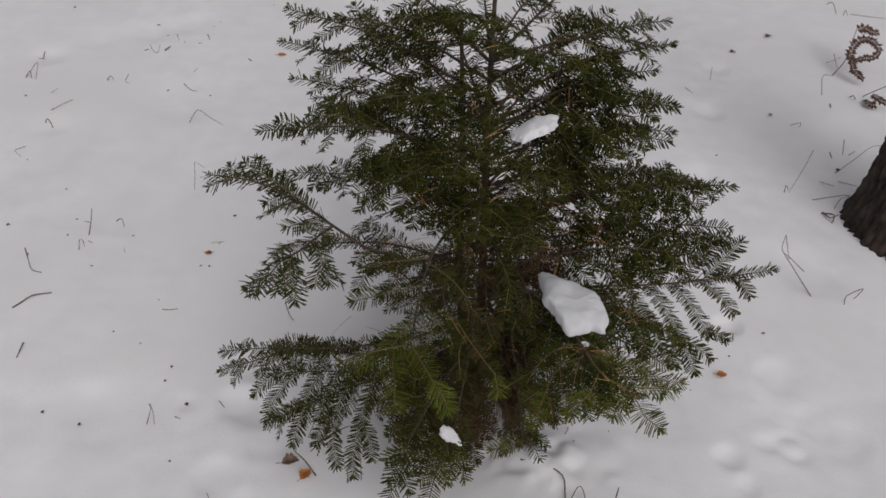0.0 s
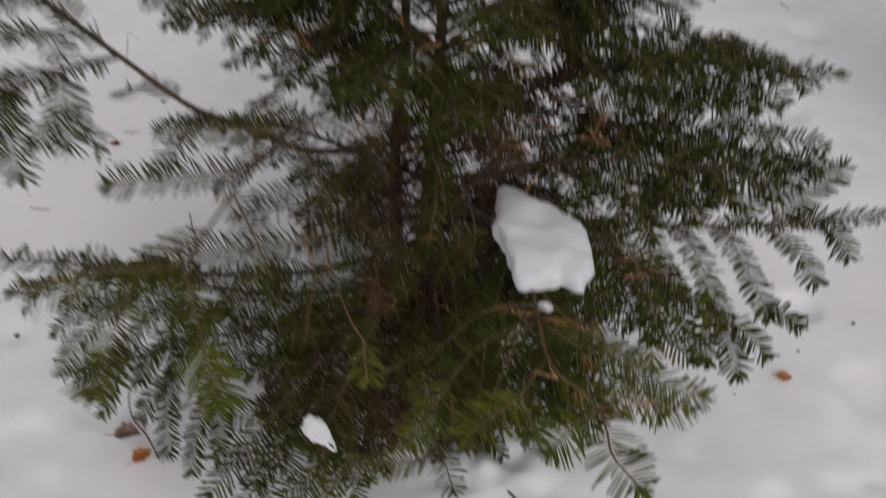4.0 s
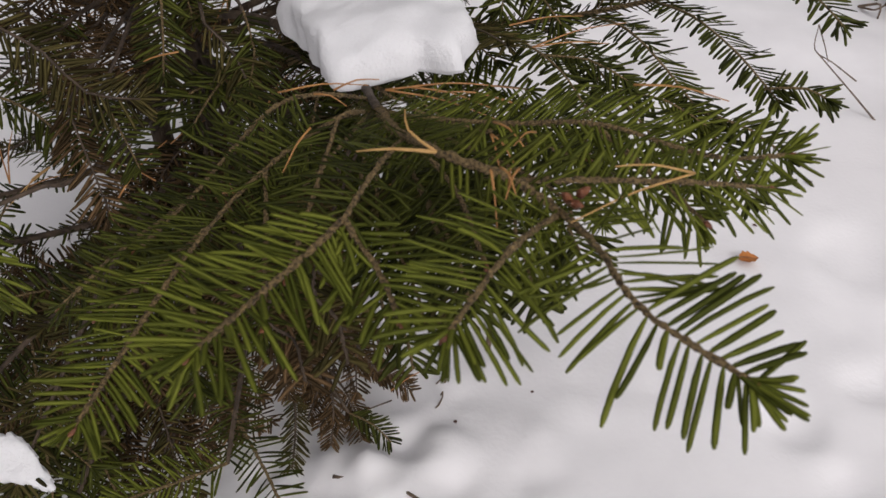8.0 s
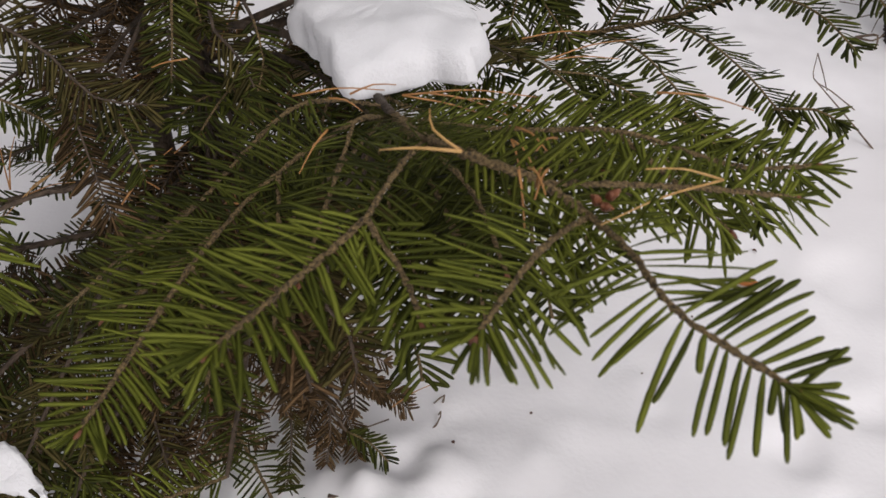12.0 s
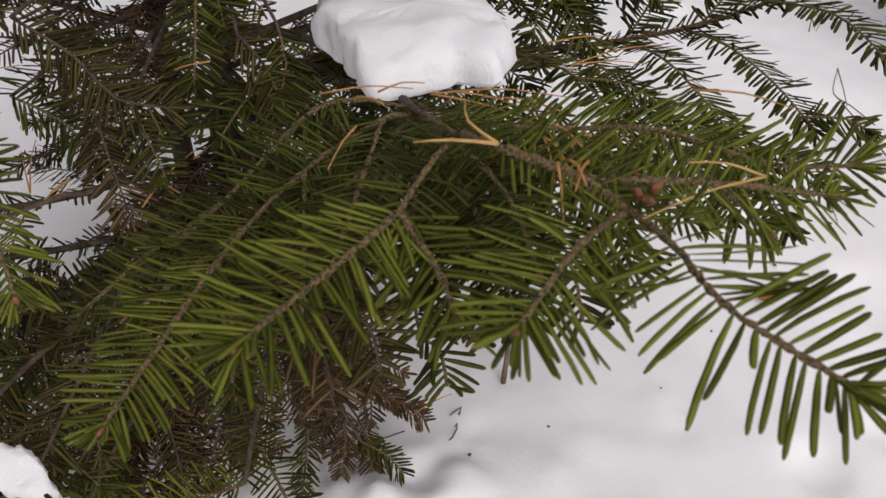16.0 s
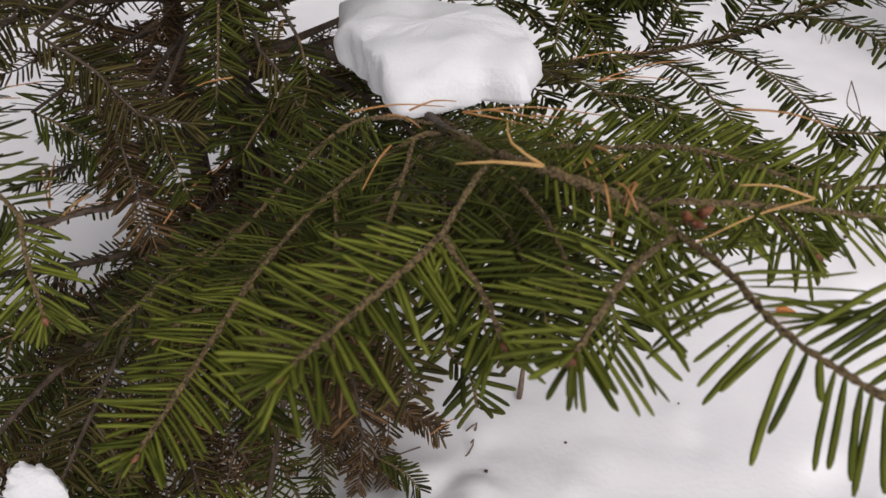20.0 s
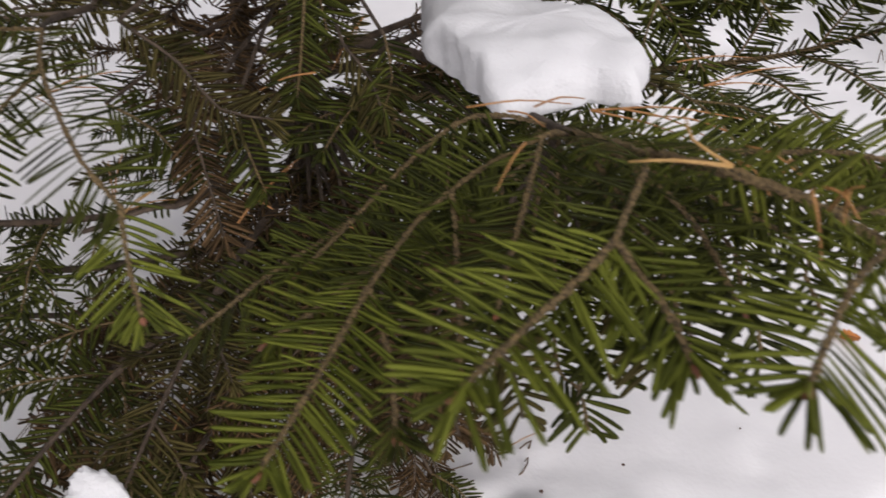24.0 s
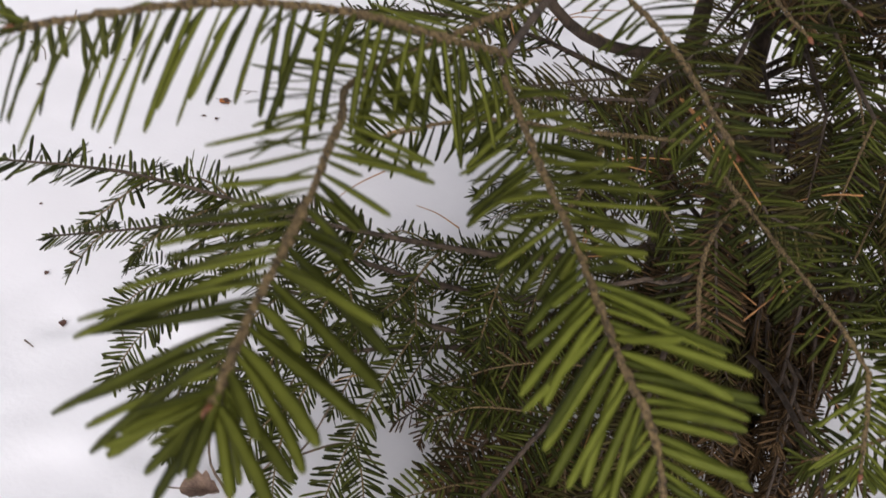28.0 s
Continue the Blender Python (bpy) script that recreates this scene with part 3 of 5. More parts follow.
s.shoot([(-0.062, -0.158, 0.574), (-0.112, -0.215, 0.592), (-0.152, -0.255, 0.604), (-0.188, -0.288, 0.598)], 0, 0.026, 0.0018, TILT, r=0.0010)
s.shoot([(-0.10, -0.22, 0.588), (-0.10, -0.26, 0.580), (-0.112, -0.295, 0.568)], 0, 0.026, 0.0019, TILT)
done(s, "green branch ending in a light yellow-green shoot")

# the branch that hangs in front of the stem, close to the path
s = Spray(13, True)
s.stick(spline([stem_at(0.55), (-0.11, 0.08, 0.62), (-0.125, -0.08, 0.665), (-0.122, -0.22, 0.680), (-0.110, -0.355, 0.680)], 0.02), 0.0046, 0.0012)
s.shoot([(-0.108, -0.355, 0.676), (-0.088, -0.378, 0.667), (-0.066, -0.405, 0.661)], 4, 0.029, 0.0014, TILT, r=0.0010, ahead=58, lift=6, bud=False, broad=1.2)
s.shoot([(-0.066, -0.405, 0.661), (-0.049, -0.427, 0.655), (-0.036, -0.434, 0.642), (-0.027, -0.442, 0.626)], 1, 0.031, 0.0014, TILT, r=0.0009, ahead=54, lift=4, broad=1.3)
s.shoot([(-0.118, -0.30, 0.681), (-0.144, -0.372, 0.674), (-0.129, -0.412, 0.681), (-0.118, -0.443, 0.680)], 4, 0.030, 0.0019, TILT, r=0.0010, ahead=58, bud=False, broad=1.25)
s.shoot([(-0.118, -0.443, 0.680), (-0.113, -0.463, 0.677), (-0.110, -0.477, 0.674), (-0.106, -0.492, 0.669)], 4, 0.036, 0.0015, TILT, r=0.0010, ahead=56, broad=1.25)
s.shoot([(-0.110, -0.350, 0.681), (-0.120, -0.375, 0.692), (-0.136, -0.390, 0.699), (-0.156, -0.405, 0.702), (-0.181, -0.420, 0.699), (-0.212, -0.431, 0.690)], 4, 0.030, 0.0018, (0, -0.2, 1), r=0.0010, droop=0.75, both=0.2)
s.shoot([(-0.122, -0.24, 0.681), (-0.075, -0.285, 0.672), (-0.040, -0.320, 0.655)], 0, 0.027, 0.0017, TILT)
s.shoot([(-0.124, -0.20, 0.680), (-0.185, -0.25, 0.690), (-0.235, -0.28, 0.688)], 0, 0.027, 0.0017, TILT)
s.shoot([(-0.125, -0.12, 0.672), (-0.07, -0.16, 0.668), (-0.03, -0.20, 0.655)], 0, 0.026, 0.0019, TILT)
s.shoot([(-0.125, -0.10, 0.668), (-0.19, -0.14, 0.68), (-0.25, -0.17, 0.68)], 0, 0.026, 0.0019, TILT)
s.shoot([(-0.122, -0.03, 0.65), (-0.06, -0.06, 0.65), (-0.01, -0.10, 0.64)], 2, 0.025, 0.0020, TILT)
s.shoot([(-0.122, -0.05, 0.655), (-0.17, -0.07, 0.65), (-0.22, -0.09, 0.64)], 2, 0.025, 0.0020, TILT)
done(s, "green branch hanging forward with long tip shoots")

# a green shoot low in front, beside the small snow lump
s = Spray(17, True)
s.stick(spline([stem_at(0.22), (0.03, 0.02, 0.30), (0.08, -0.12, 0.335), (0.100, -0.240, 0.335)], 0.02), 0.0034, 0.0014)
s.shoot([(0.085, -0.150, 0.336), (0.100, -0.240, 0.335)], 0, 0.024, 0.0022, TILT, wood=False, bud=False)
s.shoot([(0.100, -0.240, 0.335), (0.072, -0.254, 0.332), (0.040, -0.268, 0.328)], 1, 0.026, 0.0016, TILT)
s.shoot([(0.092, -0.200, 0.336), (0.120, -0.235, 0.328), (0.140, -0.262, 0.318)], 0, 0.024, 0.0020, TILT)
done(s, "low branch with a fresh green shoot")

# olive shoots inside the crown, beside the stems
s = Spray(18)
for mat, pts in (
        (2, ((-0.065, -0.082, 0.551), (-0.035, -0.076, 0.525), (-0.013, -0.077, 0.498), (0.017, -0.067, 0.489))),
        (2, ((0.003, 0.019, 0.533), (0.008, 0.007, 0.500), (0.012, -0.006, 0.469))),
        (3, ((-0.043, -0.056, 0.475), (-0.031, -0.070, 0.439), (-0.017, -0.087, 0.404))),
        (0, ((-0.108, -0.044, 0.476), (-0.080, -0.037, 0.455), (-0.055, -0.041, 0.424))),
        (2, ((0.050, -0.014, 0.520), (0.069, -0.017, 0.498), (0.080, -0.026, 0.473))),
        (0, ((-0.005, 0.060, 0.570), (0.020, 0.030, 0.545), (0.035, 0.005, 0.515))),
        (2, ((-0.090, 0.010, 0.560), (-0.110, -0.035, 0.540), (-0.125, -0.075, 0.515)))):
    foot = np.array(pts[0])
    c = stem_at(foot[2] - 0.02)
    s.stick(spline([c, (c + foot) / 2 + np.array([0, 0, 0.015]), foot], 0.02), 0.0026, 0.0013)
    s.shoot([(c * 0.4 + foot * 0.6) + np.array([0, 0, 0.012]), foot], mat, 0.022, 0.0022, (0.1, -0.6, 0.7), wood=False, bud=False)
    s.shoot(pts, mat, 0.025, 0.0017, (0.1, -0.6, 0.7), r=0.0010, ahead=58)
s.stick(spline([stem_at(0.36), (-0.048, -0.045, 0.412), (-0.075, -0.063, 0.410), (-0.115, -0.095, 0.404)], 0.02), 0.0032, 0.0018)
done(s, "inner branch with olive and brown shoots")

# withered, rust-brown twigs hanging in a tangle beside the stem's foot
s = Spray(19)
tangle = np.random.default_rng(19)
for k in range(22):
    top = np.array([tangle.uniform(0.01, 0.085), tangle.uniform(0.03, 0.12), tangle.uniform(0.24, 0.38)])
    low = np.array([top[0] + tangle.uniform(0.0, 0.05), top[1] + tangle.uniform(-0.05, 0.02), max(0.03, top[2] - tangle.uniform(0.16, 0.30))])
    c = stem_at(top[2] + 0.02)
    s.stick(spline([c, (c + top) / 2 + np.array([0, 0, 0.01]), top], 0.02), 0.0028, 0.0016)
    s.shoot([top, (top + low) / 2 + tangle.normal(0, 0.010, 3), low], 3, 0.015, 0.0012, tangle.normal(size=3), r=0.0018, ahead=48, lift=20, both=1.0, bud=False)
done(s, "tangle of withered rust-brown twigs")

# the long forked branch on the open side
s = Spray(14)
s.stick(spline([stem_at(0.47), (-0.173, 0.069, 0.522), (-0.22, -0.02, 0.60), (-0.255, -0.09, 0.662), (-0.312, -0.131, 0.739)], 0.02), 0.0058, 0.003)
s.grow([(-0.312, -0.131, 0.739), (-0.36, -0.168, 0.81), (-0.407, -0.195, 0.858), (-0.465, -0.197, 0.868), (-0.520, -0.192, 0.863)], 0, 0.027, 0.62, 0.12, 0.062, 1, old=0.0, r0=0.003, sag=0.12)
s.grow([(-0.312, -0.131, 0.739), (-0.330, -0.20, 0.752), (-0.347, -0.245, 0.752), (-0.369, -0.262, 0.745), (-0.389, -0.352, 0.737)], 0, 0.027, 0.55, 0.20, 0.065, 1, old=0.0, r0=0.0028, sag=0.3)
s.shoot([(-0.352, -0.248, 0.750), (-0.345, -0.272, 0.715), (-0.339, -0.286, 0.671)], 0, 0.026, 0.0019)
s.shoot([(-0.255, -0.09, 0.662), (-0.24, -0.13, 0.655), (-0.255, -0.18, 0.63)], 0, 0.024, 0.0022)
s.shoot([(-0.27, -0.10, 0.68), (-0.31, -0.09, 0.68), (-0.36, -0.09, 0.66)], 0, 0.024, 0.0022)
s.shoot([(-0.22, -0.02, 0.60), (-0.20, -0.07, 0.59), (-0.22, -0.12, 0.57)], 2, 0.022, 0.0026)
s.shoot([(-0.20, 0.02, 0.56), (-0.26, 0.03, 0.57), (-0.31, 0.02, 0.56)], 3, 0.022, 0.0030)
done(s, "long forked branch, bare near the stem")

# dull shoots that hang from the inner branches
s = Spray(16)
for mat, pts in (
        (0, ((0.028, -0.020, 0.554), (0.027, -0.032, 0.520), (0.026, -0.044, 0.494))),
        (0, ((-0.008, -0.070, 0.492), (0.008, -0.082, 0.460), (0.018, -0.094, 0.451))),
        (0, ((0.074, 0.000, 0.524), (0.082, -0.012, 0.500), (0.078, -0.024, 0.479)))):
    foot = np.array(pts[0])
    c = stem_at(foot[2] - 0.01)
    s.stick(spline([c, (c + foot) / 2 + np.array([0, 0, 0.012]), foot], 0.02), 0.0022, 0.0012)
    s.shoot(pts, mat, 0.023, 0.0019, (0.1, -0.6, 0.7), r=0.0009, both=0.6)
done(s, "dull inner branch with hanging olive and brown shoots")


def branch(seed, z0, mid, tip, mat=0, size=0.028, reach=0.66, begin=0.28, pitch=0.080, depth=1, old=0.35, sag=0.20, r0=0.0042, gap=0.0028, via=(), label="", inner=0.55, most=0.16):
    q = Spray(seed)
    a, b = stem_at(z0), np.array(tip, float)
    if via:
        line = [a, *[np.array(v, float) for v in via], b]
    else:
        line = [a, (a + b) / 2 + np.array([0, 0, mid + 0.01]), a * 0.22 + b * 0.78 + np.array([0, 0, mid * 0.9]), b]
    out = unit((b - a) * np.array([1, 1, 0]))
    up = unit(out * 0.30 + np.array([0, -0.15, 0.9]) + q.rng.normal(0, 0.12, 3))
    q.grow(line, mat, size, reach, begin, pitch, depth, old, r0, sag, gap, up, most, inner=inner, broad=1.25 if b[2] > 0.58 or b[0] > 0.1 else 1.12)
    return done(q, label)


# the long branch on the far side of the lump, with hanging side shoots
s = Spray(15)
s.stick(spline([stem_at(0.36), (0.10, 0.14, 0.42), (0.22, 0.165, 0.44), (0.31, 0.175, 0.45), (0.40, 0.175, 0.475), (0.47, 0.15, 0.52), (0.575, 0.119, 0.588)], 0.02), 0.0048, 0.001, 1)
s.shoot([(0.40, 0.175, 0.475), (0.47, 0.15, 0.52), (0.53, 0.132, 0.562), (0.578, 0.118, 0.590)], 0, 0.026, 0.0017, wood=False, droop=0.08)
s.shoot([(0.22, 0.165, 0.44), (0.31, 0.175, 0.45), (0.40, 0.175, 0.475)], 2, 0.024, 0.0022, wood=False, bud=False)
def hang(mat, *pts):
    s.shoot(pts, mat, 0.025, 0.0018, (0.1, -0.2, 0.95), r=0.0010, droop=0.07, broad=1.18)


hang(0, (0.386, 0.172, 0.470), (0.412, 0.125, 0.478), (0.440, 0.072, 0.472), (0.465, 0.025, 0.457))
hang(0, (0.455, 0.035, 0.462), (0.482, 0.028, 0.468), (0.500, 0.020, 0.462))
hang(0, (0.436, 0.160, 0.505), (0.470, 0.110, 0.518), (0.490, 0.080, 0.516), (0.505, 0.052, 0.506))
hang(0, (0.330, 0.172, 0.455), (0.362, 0.105, 0.470), (0.405, 0.015, 0.452), (0.440, -0.052, 0.418))
hang(0, (0.405, 0.015, 0.452), (0.440, -0.005, 0.450), (0.468, -0.022, 0.436))
hang(0, (0.395, 0.035, 0.456), (0.392, -0.010, 0.440), (0.400, -0.045, 0.422))
hang(0, (0.280, 0.165, 0.447), (0.315, 0.085, 0.466), (0.350, 0.000, 0.462), (0.385, -0.062, 0.444))
hang(4, (0.340, 0.020, 0.464), (0.380, 0.010, 0.462), (0.410, -0.005, 0.450))
hang(0, (0.330, 0.040, 0.465), (0.318, -0.010, 0.455), (0.325, -0.050, 0.440))
hang(0, (0.220, 0.165, 0.440), (0.262, 0.090, 0.470), (0.300, 0.020, 0.478), (0.330, -0.045, 0.460))
hang(0, (0.285, 0.045, 0.477), (0.322, 0.035, 0.480), (0.350, 0.020, 0.472))
hang(2, (0.200, 0.160, 0.440), (0.235, 0.080, 0.480), (0.262, 0.020, 0.495))
hang(0, (0.470, 0.150, 0.520), (0.505, 0.155, 0.532), (0.530, 0.135, 0.528), (0.545, 0.110, 0.515))
hang(0, (0.450, 0.158, 0.512), (0.492, 0.200, 0.545), (0.525, 0.230, 0.575))
hang(0, (0.400, 0.175, 0.475), (0.445, 0.225, 0.515), (0.490, 0.260, 0.545))
hang(0, (0.340, 0.177, 0.460), (0.380, 0.240, 0.500), (0.430, 0.290, 0.530))
hang(0, (0.280, 0.172, 0.448), (0.310, 0.250, 0.480), (0.350, 0.310, 0.510))
hang(0, (0.420, 0.245, 0.520), (0.460, 0.240, 0.555), (0.495, 0.235, 0.580))
done(s, "long side branch with hanging dark green shoots")

# branches on the open side, low
branch(20, 0.30, 0, (-0.550, -0.205, 0.425), via=[(-0.17, 0.02, 0.335), (-0.273, -0.080, 0.380), (-0.335, -0.14, 0.415), (-0.440, -0.185, 0.440)], reach=0.40, begin=0.25, size=0.024, sag=0.34, inner=0.2, most=0.085, pitch=0.06, gap=0.0025)
branch(21, 0.24, 0, (-0.600, -0.145, 0.295), via=[(-0.20, 0.02, 0.275), (-0.33, -0.05, 0.315), (-0.42, -0.075, 0.335)], reach=0.38, begin=0.25, size=0.024, sag=0.34, inner=0.2, most=0.085, pitch=0.06, gap=0.0025)
branch(22, 0.17, 0.03, (-0.495, -0.172, 0.165), reach=0.38, begin=0.25, size=0.024, sag=0.34, inner=0.2, most=0.085, pitch=0.06, gap=0.0025)
s = Spray(24)
s.stick(spline([stem_at(0.20), (-0.16, 0.0, 0.25), (-0.26, -0.055, 0.275), (-0.35, -0.085, 0.287), (-0.44, -0.105, 0.285)], 0.02), 0.0042, 0.0012)
s.shoot([(-0.26, -0.055, 0.277), (-0.35, -0.085, 0.289), (-0.44, -0.105, 0.287), (-0.520, -0.118, 0.280)], 0, 0.022, 0.0020, wood=False)
HANG = (-0.1, -0.35, 0.9)
def hang_low(*pts):
    s.shoot(pts, 0, 0.024, 0.0019, HANG, droop=0.05, r=0.0009, broad=1.15)


hang_low((-0.430, -0.102, 0.286), (-0.452, -0.155, 0.278), (-0.462, -0.190, 0.265), (-0.464, -0.222, 0.245))
hang_low((-0.375, -0.090, 0.287), (-0.390, -0.140, 0.270), (-0.397, -0.180, 0.237), (-0.410, -0.226, 0.178))
hang_low((-0.395, -0.165, 0.252), (-0.425, -0.185, 0.250), (-0.440, -0.205, 0.240))
hang_low((-0.335, -0.080, 0.284), (-0.352, -0.130, 0.262), (-0.362, -0.185, 0.228))
hang_low((-0.300, -0.070, 0.280), (-0.325, -0.120, 0.235), (-0.332, -0.170, 0.180), (-0.308, -0.225, 0.125))
hang_low((-0.328, -0.140, 0.215), (-0.355, -0.170, 0.190), (-0.365, -0.200, 0.155))
hang_low((-0.255, -0.055, 0.273), (-0.270, -0.120, 0.220), (-0.278, -0.185, 0.150), (-0.270, -0.230, 0.105))
hang_low((-0.272, -0.140, 0.200), (-0.245, -0.170, 0.170), (-0.235, -0.200, 0.140))
hang_low((-0.420, -0.100, 0.287), (-0.465, -0.060, 0.292), (-0.510, -0.035, 0.285))
hang_low((-0.360, -0.088, 0.289), (-0.400, -0.045, 0.300), (-0.450, -0.010, 0.295))
hang_low((-0.460, -0.108, 0.285), (-0.495, -0.135, 0.272), (-0.515, -0.165, 0.252))
done(s, "low green branch with hanging side shoots")
# low in front
branch(26, 0.14, 0.05, (-0.185, -0.255, 0.075), 0, reach=0.6, begin=0.35, inner=0.85, old=0.5)
branch(27, 0.15, 0.05, (-0.090, -0.265, 0.100), 4, reach=0.6, begin=0.35, inner=0.85, old=0.5)
branch(30, 0.24, 0.03, (-0.160, -0.330, 0.250), 0, reach=0.6, begin=0.35, inner=0.85, old=0.5)
branch(32, 0.30, 0.02, (-0.045, -0.245, 0.300), 2, reach=0.35, begin=0.5, inner=0.85, old=0.5)
# the other side
branch(35, 0.38, 0.05, (0.504, 0.265, 0.538), 0, reach=0.62, begin=0.35)
branch(36, 0.50, 0.04, (0.467, 0.311, 0.648), 0, reach=0.62, begin=0.3)
branch(38, 0.26, 0.05, (0.389, -0.028, 0.400), 1, reach=0.6, begin=0.35)
branch(39, 0.62, 0.04, (0.319, 0.220, 0.810), 0, reach=0.62)
branch(40, 0.66, 0.03, (0.322, 0.330, 0.845), 0, reach=0.62)
branch(41, 0.60, 0.03, (0.400, 0.250, 0.700), 0, reach=0.62)
branch(42, 0.22, 0.03, (0.420, 0.250, 0.260), 0, reach=0.6, begin=0.35)
branch(49, 0.78, 0.02, (0.305, 0.400, 0.950), 0, reach=0.62)
branch(50, 0.84, 0.02, (0.285, 0.400, 1.000), 0, reach=0.62)
branch(51, 0.74, 0.02, (0.270, 0.300, 0.930), 0, reach=0.62)
# upper open side
branch(44, 0.58, 0.03, (-0.484, 0.335, 0.737), 0, reach=0.62)
branch(45, 0.66, 0.03, (-0.471, -0.057, 0.884), 0, reach=0.55)
branch(46, 0.66, 0.03, (-0.534, 0.310, 0.814), 0, reach=0.62)
branch(47, 0.52, 0.03, (-0.500, 0.180, 0.640), 0, reach=0.62)
branch(48, 0.40, 0.03, (-0.480, 0.150, 0.450), 0, reach=0.6, begin=0.4)
branch(52, 0.74, 0.02, (-0.580, 0.380, 0.870), 0, reach=0.62)
branch(53, 0.80, 0.02, (-0.560, 0.380, 0.950), 0, reach=0.62)
branch(54, 0.84, 0.02, (-0.400, 0.250, 1.000), 0, reach=0.62)
branch(55, 0.60, 0.02, (-0.300, -0.020, 0.740), 0, reach=0.62)
branch(67, 0.80, 0.02, (-0.170, 0.020, 0.950), 0, reach=0.62)
branch(68, 0.88, 0.02, (0.030, 0.080, 1.020), 0, reach=0.62)
branch(69, 0.94, 0.02, (-0.130, 0.080, 1.080), 0, reach=0.62)
branch(70, 0.66, 0.02, (-0.210, -0.050, 0.800), 0, reach=0.62)
branch(71, 0.60, 0.02, (-0.040, -0.100, 0.730), 0, reach=0.6)
branch(78, 0.22, 0.03, (-0.180, -0.160, 0.210), 3, reach=0.6, begin=0.2)
branch(56, 0.64, 0.02, (0.110, -0.020, 0.790), 0, reach=0.62)
branch(57, 0.70, 0.02, (-0.100, -0.060, 0.830), 0, reach=0.62)
branch(58, 0.56, 0.02, (0.060, -0.060, 0.690), 0, reach=0.6)
# withered twigs round the middle of the stem, and hanging down along it
for seed, z0, end in ((84, 0.46, (0.06, 0.10, 0.56)), (86, 0.36, (-0.02, -0.03, 0.16)), (87, 0.38, (0.02, -0.02, 0.21)), (88, 0.34, (-0.07, -0.06, 0.20)), (89, 0.30, (0.00, 0.00, 0.09))):
    branch(seed, z0, 0.02, end, 3 if seed % 2 else 2, 0.021, 0.6, 0.15, 0.05, 1, 0.3, 0.25, 0.003, label="withered brown inner branch" if seed % 2 else "dull shaded inner branch")
# brown, withered twigs near the ground
for seed, foot, end, mat in (
        (60, (0.053, 0.035, 0.075), (0.056, -0.020, 0.012), 2),
        (61, (0.092, 0.045, 0.085), (0.094, 0.008, 0.020), 3),
        (62, (0.114, 0.023, 0.060), (0.160, 0.011, 0.030), 0),
        (63, (0.100, 0.060, 0.110), (0.179, 0.059, 0.060), 3),
        (64, (0.084, 0.058, 0.100), (0.064, 0.035, 0.030), 3),
        (65, (0.106, 0.046, 0.070), (0.125, 0.021, 0.015), 3)):
    q = Spray(seed)
    foot, end = np.array(foot), np.array(end)
    root = stem_at(0.17)
    q.stick(spline([root, (root + foot) / 2 + np.array([0, 0, 0.03]), foot], 0.02), 0.0026, 0.0014)
    q.shoot([foot, (foot + end) / 2 + np.array([0.004, -0.002, 0.008]), end], mat, 0.020, 0.0013, (0.1, -0.5, 0.8), r=0.0013, ahead=50, bud=False)
    if mat == 3:
        q.shoot([foot * 0.6 + end * 0.4, foot * 0.2 + end * 0.8 + np.array([0.012, 0.0, 0.012])], 3, 0.017, 0.0014, (0.1, -0.5, 0.8), ahead=50, bud=False)
        q.shoot([foot * 0.6 + end * 0.4, foot * 0.2 + end * 0.8 + np.array([-0.012, 0.0, 0.008])], 3, 0.017, 0.0014, (0.1, -0.5, 0.8), ahead=50, bud=False)
    done(q, "withered brown low twig" if mat == 3 else "dull green low twig")
for seed, z0, end in ((67, 0.16, (-0.20, -0.08, 0.07)), (68, 0.15, (-0.30, 0.0, 0.06)), (69, 0.14, (-0.10, -0.14, 0.05)), (70, 0.15, (-0.03, -0.13, 0.08))):
    branch(seed, z0, 0.04, end, 3, 0.020, 0.6, 0.3, 0.05, 1, 0.3, 0.2, 0.003, label="withered brown low twig")
branch(110, 0.22, 0.02, (0.150, 0.020, 0.130), 3, 0.020, 0.5, 0.3, 0.05, label="withered brown low twig")
branch(111, 0.26, 0.02, (0.130, -0.030, 0.220), 3, 0.020, 0.5, 0.3, 0.05, label="withered brown low twig")
# behind the stem, and inside the crown beside the lump
branch(93, 0.78, 0.01, (-0.100, 0.020, 0.860))
branch(94, 0.86, 0.01, (-0.020, 0.100, 0.950))
branch(730, 0.44, 0.03, (0.497, 0.260, 0.584))
branch(731, 0.52, 0.03, (0.492, 0.300, 0.672))
branch(732, 0.40, 0.03, (0.437, 0.160, 0.568))
branch(734, 0.66, 0.03, (0.338, 0.340, 0.768))
branch(99, 0.58, 0.02, (0.200, 0.400, 0.690))
branch(102, 0.62, 0.01, (-0.180, 0.020, 0.700), 2)
branch(103, 0.70, 0.02, (0.130, 0.430, 0.800))
branch(104, 0.72, 0.01, (0.060, 0.300, 0.790), 2)
branch(105, 0.40, 0.02, (0.220, -0.110, 0.475))
branch(106, 0.34, 0.02, (0.260, -0.080, 0.400))
branch(72, 0.80, 0.02, (-0.080, 0.440, 0.930))
branch(73, 0.72, 0.02, (0.100, 0.470, 0.860))
branch(74, 0.90, 0.02, (0.020, 0.470, 1.020))
branch(92, 0.66, 0.02, (-0.130, 0.470, 0.740))
side = np.random.default_rng(41)
